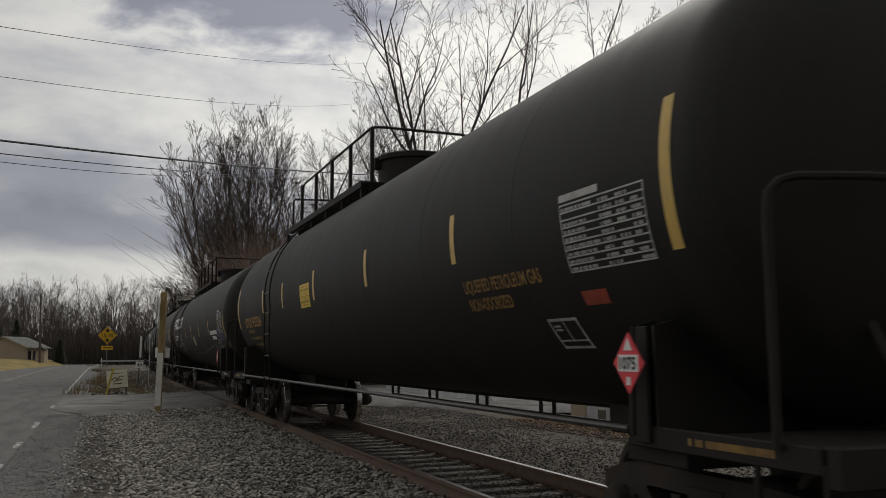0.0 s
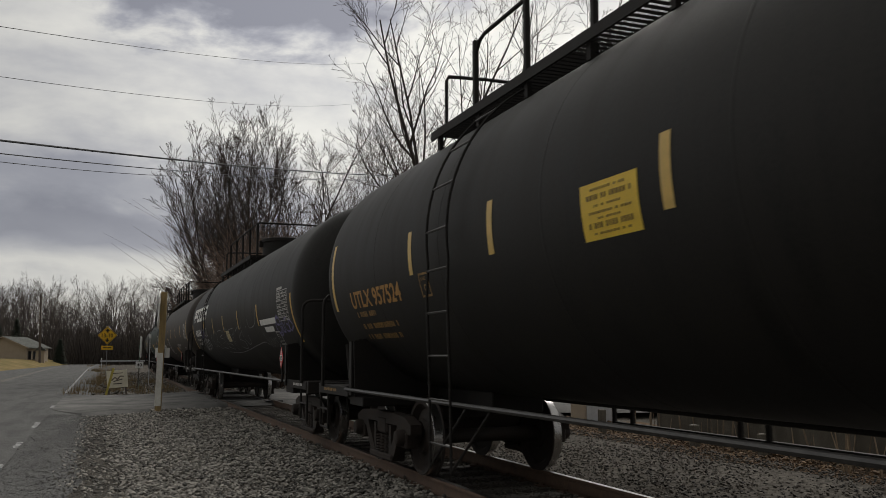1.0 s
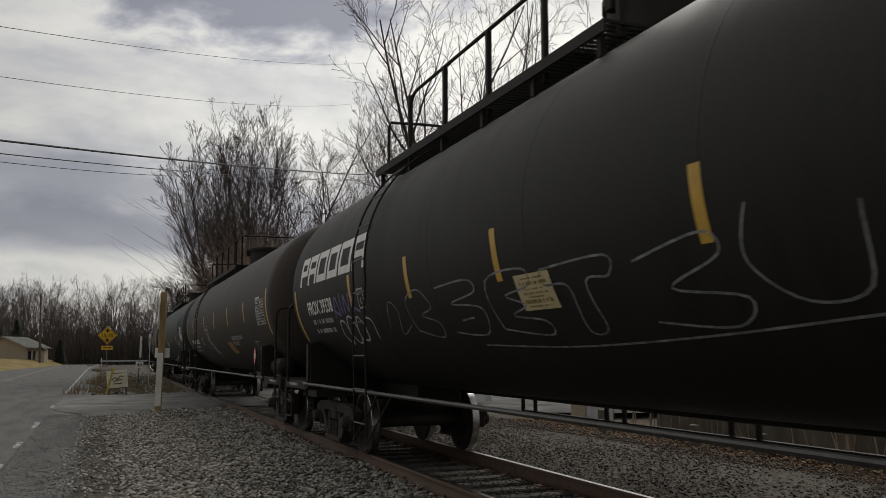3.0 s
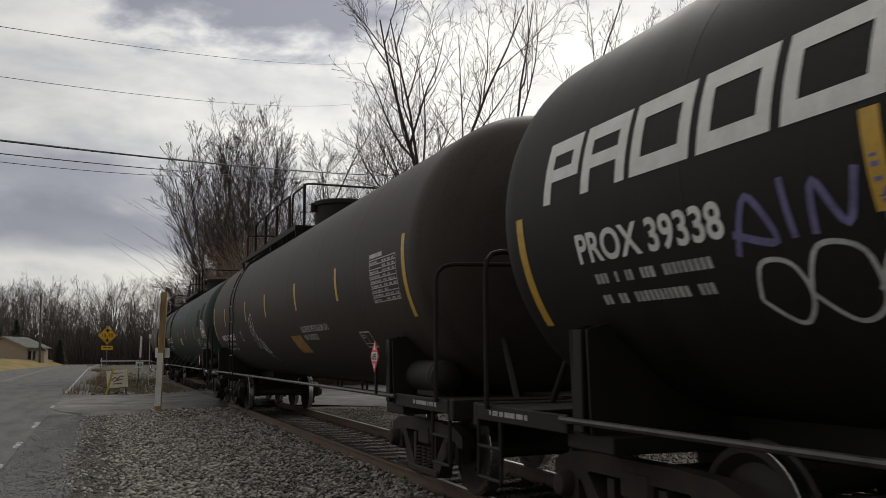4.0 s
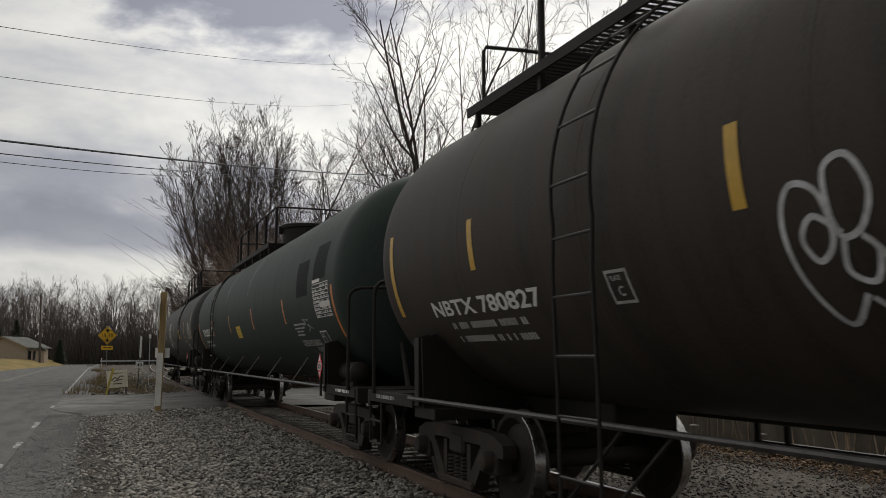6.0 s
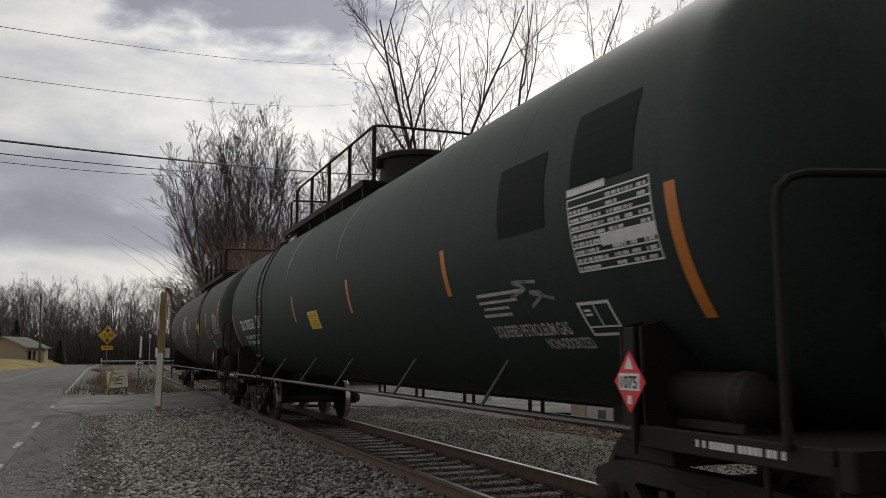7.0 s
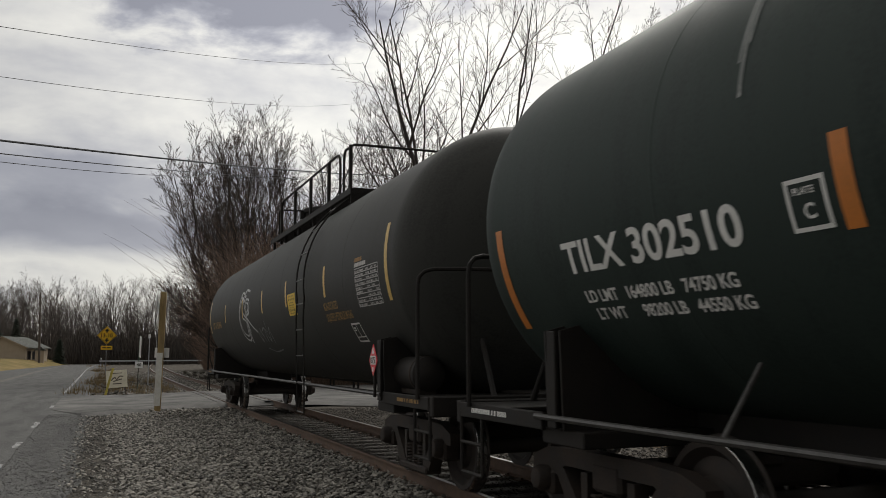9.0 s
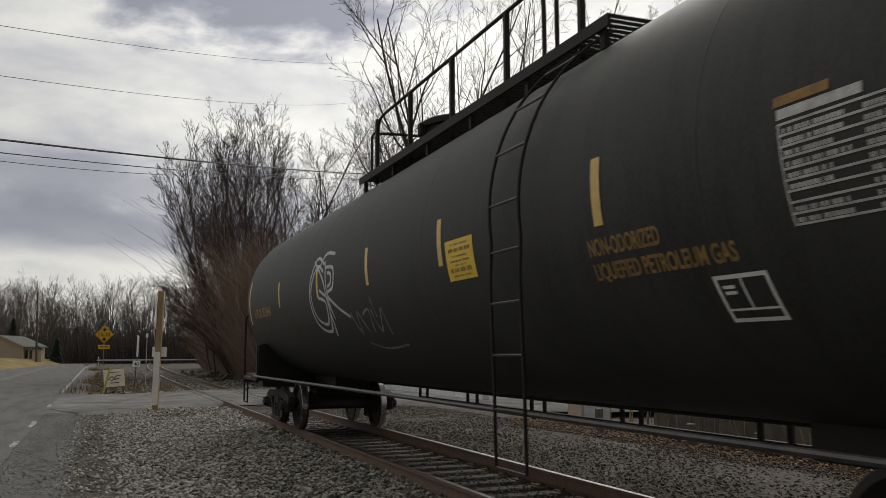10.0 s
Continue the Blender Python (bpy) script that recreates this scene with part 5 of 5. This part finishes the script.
def build_trees():
    # a broad many-stemmed tree leaning over the track, and thinner ones behind it
    bare_tree("broad many-stemmed bare tree with fine twigs leaning over the track", 3, 9.3, 61.0, 20.4, (-27, 12), 11, (12, 8, 5, 3), (14, 38), 0.12, 0.9, 0.05, 0.0085, 0.44, 0.5)
    bare_tree("low spreading bare tree with drooping twigs beside the track", 5, 8.6, 59.5, 10.0, (-36, 20), 9, (11, 8, 5, 3), (18, 48), 0.06, 0.35, 0.07, 0.008, 0.50, 0.6)
    for seed, x, y, h, fan, n in ((6, 12.6, 70.0, 21.0, (-24, 22), 5), (7, 15.8, 67.0, 24.5, (-24, 20), 6), (8, 18.8, 65.0, 22.0, (-24, 22), 5), (18, 22.4, 66.0, 18.0, (-26, 26), 5)):
        bare_tree("bare winter tree with several thin stems", seed, x, y, h, fan, n, (9, 7, 4, 3), (20, 48), 0.12, 0.9, 0.09, 0.009)
    airy = "tall slender bare tree with crooked ascending limbs"
    for seed, x, y, h, lean, r in ((51, 22.8, 55.5, 25.0, -16, 0.20), (58, 22.6, 57.0, 23.0, -6, 0.17), (52, 23.9, 56.5, 27.5, -2, 0.19), (53, 26.3, 55.0, 28.5, 1, 0.22), (54, 28.2, 54.0, 26.0, 6, 0.18),
                                   (55, 31.0, 52.5, 25.0, 3, 0.18), (56, 38.0, 46.5, 25.5, 2, 0.18), (60, 43.5, 43.5, 24.5, -6, 0.2)):
        bare_tree(airy, seed, x, y, h * 1.27, (lean, lean), 1, (8, 6, 4, 3), (22, 44), r * 1.2, 0.9, 0.10, 0.0105, 0.44)
    # far woods across the end of the road: one mass of bare trees
    rng = np.random.default_rng(21)
    twigs = Shape()
    for i in range(230):
        d = rng.uniform(165, 225) if i < 150 else rng.uniform(225, 300)
        a = radians(rng.uniform(-9.5, 17.0))
        h = rng.uniform(10.5, 19.5) * d / 215
        grow(rng, twigs, twigs, Vector((d * math.sin(a), d * math.cos(a), -0.5)), Vector((rng.normal(0, 0.06), rng.normal(0, 0.06), 1)), h * 0.9, rng.uniform(0.14, 0.27), 0, (11, 6, 4), (20, 42), 0.8, 0.013, 0.06, (4, 3, 3, 3, 3, 3))
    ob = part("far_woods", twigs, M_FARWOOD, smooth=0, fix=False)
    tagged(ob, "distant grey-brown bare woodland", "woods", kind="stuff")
    s = Shape()
    for i in range(30000):
        d = rng.uniform(162, 245)
        a = radians(rng.uniform(-9.5, 17.0))
        p = Vector((d * math.sin(a), d * math.cos(a), -0.4))
        h = rng.uniform(1.5, 8.0) * (0.8 + 0.9 * noise.noise((p.x * 0.08, p.y * 0.05, 7)))
        s.tube(p, p + Vector((rng.normal(0, 0.13) * h, rng.normal(0, 0.13) * h, h)), rng.uniform(0.05, 0.12), 0.015, 3, False)
    tagged(part("undergrowth", s, M_SCRUB, smooth=0, fix=False), "brown undergrowth beneath the distant woods", "undergrowth", kind="stuff")
    # thicket beside the track
    s = Shape()
    for i in range(24000):
        y = 44 + 61 * rng.uniform(0, 1) ** 1.5
        x = track_x(y) + 3.4 + 9.0 * rng.uniform(0, 1) ** 1.3 + 0.03 * (y - 46)
        p = Vector((x, y, -0.3))
        h = rng.uniform(2.0, 8.5) * (0.6 + 0.4 * noise.noise((x * 0.3, y * 0.15, 4)) + 0.25)
        q = p + Vector((rng.normal(0, 0.2) * h, rng.normal(0, 0.2) * h, h * 0.6))
        s.tube(p, q, rng.uniform(0.010, 0.022), 0.010, 3, False)
        for k in range(2):
            s.tube(q, q + Vector((rng.normal(0, 0.28) * h, rng.normal(0, 0.28) * h, h * rng.uniform(0.25, 0.55))), 0.010, 0.004, 3, False)
    tagged(part("thicket", s, M_BRUSH, smooth=0, fix=False), "reddish-brown leafless thicket beside the track", "brush", kind="stuff")
    # saplings and dead stems on the bank behind the track
    s = Shape()
    for i in range(260):
        y = rng.uniform(1.5, 17)
        x = TRACK_X + rng.uniform(5.6, 8.5)
        p = Vector((x, y, -0.55))
        h = rng.uniform(0.5, 2.2)
        s.tube(p, p + Vector((rng.normal(0, 0.12) * h, rng.normal(0, 0.12) * h, h)), rng.uniform(0.006, 0.03), 0.004, 4, False)
    tagged(part("dead_stems", s, material("pale_dead_stems", (0.17, 0.13, 0.09), 0.9, random_amount=0.5), smooth=0, fix=False), "pale dead stems and saplings on the bank", "brush", kind="stuff")
    # tufts of dry grass by the verge
    M_DRYTUFT = material("brown_dry_tufts", (0.17, 0.12, 0.065), 1.0, other=(0.24, 0.18, 0.09), scale=2, random_amount=0.3)
    s = Shape()
    for i in range(1700):
        c = rng.integers(0, 26)
        rr = np.random.default_rng(900 + c)
        cx, cy = rr.uniform(-0.9, 3.0), rr.uniform(38.5, 60)
        if c > 13:
            cx, cy = rr.uniform(-2.2, 0.8) + 0.9, rr.uniform(40, 150)
        p = Vector((cx + rng.normal(0, 0.28), cy + rng.normal(0, 0.5), -0.2))
        h = rng.uniform(0.12, 0.5)
        s.add([p + Vector((-0.012, 0, 0)), p + Vector((0.012, 0, 0)), p + Vector((rng.normal(0, 0.10), rng.normal(0, 0.10), h))], [(0, 1, 2)])
    tagged(part("dry_grass", s, M_DRYTUFT, smooth=0, fix=False), "tufts of dry straw-coloured grass on the verge", "grass", kind="stuff")
    # dark conifers by the house
    for k, (x, y, h) in enumerate(((-15.5, 158, 7.0), (-13.2, 162, 7.8), (-6.2, 156, 4.4), (-17.5, 160, 8.2))):
        rng = np.random.default_rng(40 + k)
        con = empty("conifer", "dark green conifer before the distant woods", "tree", "distant conifers", pose(x, y, -0.3))
        part("trunk", Shape().tube((0, 0, 0), (0, 0, h * 0.95), 0.14, 0.03, 6), M_BARK, con)
        s = Shape()
        for i in range(1500):
            z = h * (0.08 + 0.92 * rng.uniform(0, 1) ** 1.2)
            r = (h - z) * 0.30 * rng.uniform(0.35, 1.05) + 0.1
            a = rng.uniform(0, 6.283)
            p = Vector((r * math.cos(a), r * math.sin(a), z - 0.15 * r))
            out = Vector((math.cos(a), math.sin(a), -0.3)) * rng.uniform(0.25, 0.55)
            w = Vector((-math.sin(a), math.cos(a), 0)) * 0.13
            s.add([p - out * 0.5 - w, p - out * 0.5 + w, p + out], [(0, 1, 2)])
        part("crown", s, M_NEEDLE, con, "drooping dark needles", smooth=0, fix=False)


# ---- roadside things ----
def slanted(text, h, w, y, dx=0.0, dz=0.0):
    s = letters(text, h, w)
    s.v = [(u - w / 2 + dx, y, v - h / 2 + dz) for u, v, _ in s.v]
    return s


def build_roadside():
    # crossbuck post, seen from the edge
    p = empty("crossing_post", "wooden crossing post, white below and yellowish above", "post", at=pose(1.58, 26.3, -0.2, 0, 1.1, -9))
    part("post", Shape().box(-0.075, -0.075, -0.3, 0.095, 0.075, 3.46, 0.012), M_POST, p, "yellowish weathered timber")
    part("painted_board", Shape().box(-0.085, -0.088, 0.22, 0.08, -0.077, 1.72, 0.003), M_POSTWHITE, p, "peeling white board")
    part("small_sign", Shape().box(-0.16, 0.078, 1.58, 0.24, 0.084, 1.86, 0.002), M_SIGNWHITE, p, "small blank white sign")
    for k, (a, y) in enumerate(((48, 0.02), (-48, -0.02))):
        b = part("crossbuck_blade", Shape().box(-0.012, -0.62, -0.115, 0.012, 0.62, 0.115, 0.002), M_SIGNWHITE, p, "white crossbuck blade")
        b.matrix_basis = pose(-0.095 - 0.028 * k, 0, 2.95) @ pose(0, 0, 0, a, 0, 0)
    part("bolt", Shape().tube((-0.16, 0, 2.95), (-0.07, 0, 2.95), 0.015), M_GALV, p)
    # low-clearance warning sign
    p = empty("clearance_sign", "yellow diamond sign reading 13-10 with a plaque below", "road sign", at=pose(0.52, 80, -0.15, 0, 0, 2))
    part("sign_post", Shape().box(-0.03, 0.02, -0.3, 0.03, 0.06, 3.4, 0.004), M_GALV, p)
    d = 0.78
    part("sign_face", Shape().slab([(-d, 3.28), (0, 3.28 - d), (d, 3.28), (0, 3.28 + d)], 0.0, 0.012, "y"), M_SIGNYEL, p, smooth=0)
    e1, e2 = 0.73, 0.69
    rim = Shape()
    for i in range(4):
        a0, a1 = math.pi / 2 * i, math.pi / 2 * (i + 1)
        rim.add([(e1 * math.cos(a0), -0.004, 3.28 + e1 * math.sin(a0)), (e1 * math.cos(a1), -0.004, 3.28 + e1 * math.sin(a1)),
                 (e2 * math.cos(a1), -0.004, 3.28 + e2 * math.sin(a1)), (e2 * math.cos(a0), -0.004, 3.28 + e2 * math.sin(a0))], [(0, 1, 2, 3)])
    part("border", rim, M_INK, p, smooth=0, fix=False)
    part("sign_text", slanted("13-10", 0.32, 0.92, -0.006, 0, 3.28), M_INK, p, "black numerals", smooth=0, fix=False)
    for s_ in (1, -1):
        part("arrow", Shape().slab([(-0.22, 3.28 + s_ * 0.36), (0.22, 3.28 + s_ * 0.36), (0, 3.28 + s_ * 0.60)], -0.006, -0.003, "y").box(-0.07, -0.006, 3.28 + s_ * 0.24, 0.07, -0.003, 3.28 + s_ * 0.36), M_INK, p, smooth=0)
    part("plaque", Shape().box(-0.46, 0.0, 2.06, 0.46, 0.012, 2.40, 0.003), M_SIGNYEL, p)
    part("plaque_print", Shape().box(-0.34, -0.004, 2.19, -0.02, -0.002, 2.28).box(0.03, -0.004, 2.19, 0.34, -0.002, 2.28), M_INK, p, smooth=0)
    # leaning notice board propped by a yellow stake
    p = empty("notice_board", "weathered cream board with faded scrawl propped by a stake", "sign", at=pose(0.75, 38.0, -0.2, -16, -4, 4))
    part("board", Shape().box(-0.40, -0.012, 0.36, 0.40, 0.012, 1.08, 0.004), M_BOARD, p)
    s = strokes([[(-0.22, 0.66), (-0.08, 0.78), (0.0, 0.70), (0.12, 0.82), (0.26, 0.80)], [(-0.15, 0.62), (0.2, 0.7)]], 0.022)
    s.v = [(u, -0.016, v) for u, v, _ in s.v]
    part("scrawl", s, M_GREYWOOD, p, "faded brown scrawl", smooth=0, fix=False)
    part("print_bars", Shape().box(-0.2, -0.016, 0.94, 0.22, -0.014, 0.97).box(-0.16, -0.016, 0.50, 0.18, -0.014, 0.54), M_GREYWOOD, p, smooth=0)
    part("leg", Shape().box(-0.36, 0.012, -0.1, -0.30, 0.05, 1.0).box(0.28, 0.012, -0.1, 0.34, 0.05, 1.0), M_GREYWOOD, p)
    st = empty("stake", "leaning yellow painted wooden stake", "stake", at=pose(0.25, 37.6, -0.25, 0, 13, 0))
    part("stake_wood", Shape().box(-0.045, -0.03, 0, 0.045, 0.03, 1.22, 0.008), material("yellow_stake_paint", (0.50, 0.40, 0.06), 0.7, other=(0.36, 0.30, 0.08), scale=6), st)
    # small numbered sign
    p = empty("speed_sign", "small white square sign reading 40 on a thin post", "sign", at=pose(1.62, 42.0, -0.25, 0, 2.5, 3))
    part("sign_post", Shape().box(-0.02, 0.01, -0.2, 0.02, 0.04, 1.3, 0.004), M_GREYWOOD, p)
    part("sign_face", Shape().box(-0.165, 0.0, 1.13, 0.165, 0.008, 1.41, 0.002), M_SIGNWHITE, p)
    part("sign_text", slanted("40", 0.14, 0.2, -0.004, 0, 1.27), M_INK, p, smooth=0, fix=False)
    # marker blade that leans, and thin marker posts
    p = empty("marker_sign", "leaning narrow pale sign on a green post", "sign", at=pose(1.72, 44, -0.2, 0, 6, 78))
    part("sign_post", Shape().box(-0.025, -0.025, -0.2, 0.025, 0.025, 2.4, 0.004), material("green_post_paint", (0.06, 0.10, 0.07), 0.7), p)
    part("sign_face", Shape().box(-0.24, -0.04, 1.55, 0.24, -0.028, 2.55, 0.003), M_SIGNWHITE, p)
    for x, y, h in ((2.49, 50, 2.55), (5.5, 96, 5.0), (0.2, 120, 1.1)):
        p = empty("marker_post", "thin white marker post with a cap", "post", "marker posts", pose(x, y, -0.2))
        part("post", Shape().tube((0, 0, -0.2), (0, 0, h), 0.026, 0.022, 8), M_BARRIER, p)
        part("cap", Shape().box(-0.06, -0.04, h, 0.06, 0.04, h + 0.22, 0.01), M_SIGNWHITE, p)
    # utility pole with crossarm
    p = empty("utility_pole", "weathered wooden utility pole", "utility pole", at=pose(-8.1, 139, 0.4, 0, -1.5, 0))
    part("pole", Shape().tube((0, 0, -0.5), (0, 0, 10.0), 0.17, 0.12, 10), M_GREYWOOD, p)
    part("transformer_arm", Shape().box(-0.9, -0.06, 5.6, 0.9, 0.06, 5.72), M_GREYWOOD, p)
    part("insulator", Shape().tube((-0.8, 0, 5.7), (-0.8, 0, 5.9), 0.05).tube((0.8, 0, 5.7), (0.8, 0, 5.9), 0.05), M_GALV, p)
    # overhead wires
    def wire(a, b, sag, r, label):
        a, b = Vector(a), Vector(b)
        pts = [a.lerp(b, i / 24) - Vector((0, 0, sag * 4 * (i / 24) * (1 - i / 24))) for i in range(25)]
        tagged(part("overhead_wire", Shape().pipe(pts, r, 6), M_WIRE), label, "wire", "overhead wires")
    thick, fine = "thick black overhead cable above the road", "thin dark overhead wire above the road"
    wire((-3.93, 24.7, 7.05), (26.3, 70.2, 17.0), 0.35, 0.032, thick)
    wire((-3.92, 24.7, 6.70), (26.3, 70.2, 16.9), 0.55, 0.016, fine)
    wire((-3.9, 24.7, 6.50), (10.5, 46.4, 11.45), 0.42, 0.010, fine)
    wire((-4.1, 24.7, 10.1), (20.6, 72.1, 27.1), 0.5, 0.010, fine)
    wire((-4.03, 24.7, 8.75), (20.6, 72.1, 23.5), 0.6, 0.009, fine)
    # guard rail across the end
    g = empty("guard_rail", "pale steel guard rail beside the bend", "guard rail", at=pose(3.0, 150, -0.2))
    part("beam", Shape().slab([(-3.0, 0.0), (18.0, 2.2), (18.0, 2.28), (-3.0, 0.08)], 0.62, 0.82, "z"), M_BARRIER, g)
    for i in range(9):
        x = -2.5 + 2.5 * i
        part("rail_post", Shape().box(x - 0.08, 0.12 + 0.105 * (x + 3), -0.1, x + 0.08, 0.3 + 0.105 * (x + 3), 0.8), M_GREYWOOD, g)
    # pale rubble heap beside the track
    def heap(rng, n):
        return np.stack([rng.normal(6.9, 0.9, n) + 0.5, rng.normal(60, 5, n), -0.15 + np.abs(rng.normal(0, 0.16, n))], -1)
    stones("rubble", "pale rubble beside the bend of the track", 70, heap, 0.12, 0.34, M_CONCRETE)
    def verge(rng, n):
        return np.stack([rng.uniform(-0.2, 3.0, n), rng.uniform(38.5, 62, n), -0.18 + 0.03 * rng.uniform(0, 1, n)], -1)
    stones("verge_rubble", "scattered pale stones on the verge", 160, verge, 0.06, 0.17, M_CONCRETE)


def build_house():
    h = empty("house", "low beige gabled house with a grey-green shingle roof", "house", at=pose(-13.2, 141.5, 0.25, 0, 0, -16))
    w, ln, z1, z2 = 3.3, 9.0, 2.4, 3.85          # half width, length, eaves and ridge
    part("wall", Shape().slab([(-w, -1.0), (w, -1.0), (w, z1), (0, z2 - 0.08), (-w, z1)], 0.0, ln, "y"), M_SIDING, h, "beige siding", smooth=0)
    for k in (-1, 1):
        part("roof_slope", Shape().slab([(0, z2), (0, z2 + 0.14), (k * (w + 0.4), z1 - 0.05), (k * (w + 0.4), z1 - 0.19)], -0.35, ln + 0.35, "y"), M_SHINGLE, h, "grey-green shingled slope", smooth=0)
        part("bargeboard", Shape().slab([(0, z2 - 0.06), (0, z2 + 0.10), (k * (w + 0.4), z1 - 0.07), (k * (w + 0.4), z1 - 0.23)], -0.40, -0.355, "y"), M_SIDING, h, smooth=0)
    for y in (1.3, 3.2, 5.1, 7.0):
        win = part("window", Shape().box(w + 0.005, y - 0.62, 0.55, w + 0.06, y + 0.62, 1.85, 0.01), M_GREYWOOD, h, "dark framed window")
        part("pane", Shape().box(w + 0.062, y - 0.54, 0.63, w + 0.07, y + 0.54, 1.77), M_GLASS, win, smooth=0)
    win = part("window", Shape().box(-1.9, -0.06, 0.6, -0.9, -0.005, 1.7, 0.01), M_SIGNWHITE, h, "white framed window")
    part("pane", Shape().box(-1.8, -0.075, 0.7, -1.0, -0.062, 1.6), M_GLASS, win, smooth=0)
    p = empty("shed", "small beige gabled shed beside the house", "shed", at=pose(-8.2, 141, 0.75))
    part("shed_wall", Shape().box(-0.6, 0, -0.6, 0.6, 1.6, 1.4), M_SIDING, p, smooth=0)
    part("shed_roof", Shape().slab([(-0.8, 1.4), (0, 2.1), (0.8, 1.4)], -0.2, 1.8, "y"), M_SHINGLE, p, smooth=0)


def build_far_side():
    # white barrier and concrete blocks on the far side of the track
    b = empty("barrier", "pale low concrete barrier beyond the track", "barrier", at=pose(12.2, 33.0, -0.35, 0, 0, 0))
    part("barrier_body", Shape().slab([(-0.25, 0), (0.25, 0), (0.12, 0.30), (0.09, 0.46), (-0.09, 0.46), (-0.12, 0.30)], -6.0, 5.0, "y"), M_BARRIER, b)
    for k, (x, y, z, h) in enumerate(((10.2, 16.6, -0.45, 0.7), (10.25, 13.5, -0.6, 0.75), (10.5, 12.0, -0.6, 0.7))):
        p = empty("fence_post", "stained pale concrete post on the bank", "post", "posts on the bank", pose(x, y, z))
        part("post", Shape().box(-0.07, -0.07, -0.2, 0.07, 0.07, h, 0.015), M_CONCRETE, p)
    w = ribbon([(6.3, -1.2), (6.32, 0.28), (6.55, 0.30), (6.57, -1.2)], -4, 15.5, 1.5)
    tagged(part("retaining_wall", w, M_CONCRETE), "low stained concrete retaining wall", "wall", kind="structure")
    h = empty("utility_box", "small boxy yellowish cabinet with pale panels", "cabinet", at=pose(12.0, 20.0, -0.4))
    part("cabinet_body", Shape().box(-0.45, -0.35, 0, 0.45, 0.35, 0.62, 0.02), M_SIDING, h)
    part("cabinet_door", Shape().box(-0.38, -0.37, 0.08, 0.38, -0.352, 0.55, 0.008), M_BARRIER, h)


build_ground()
build_track()
CARS = build_train()
build_roadside()
build_house()
build_far_side()
build_trees()
build_gravel()
motions()
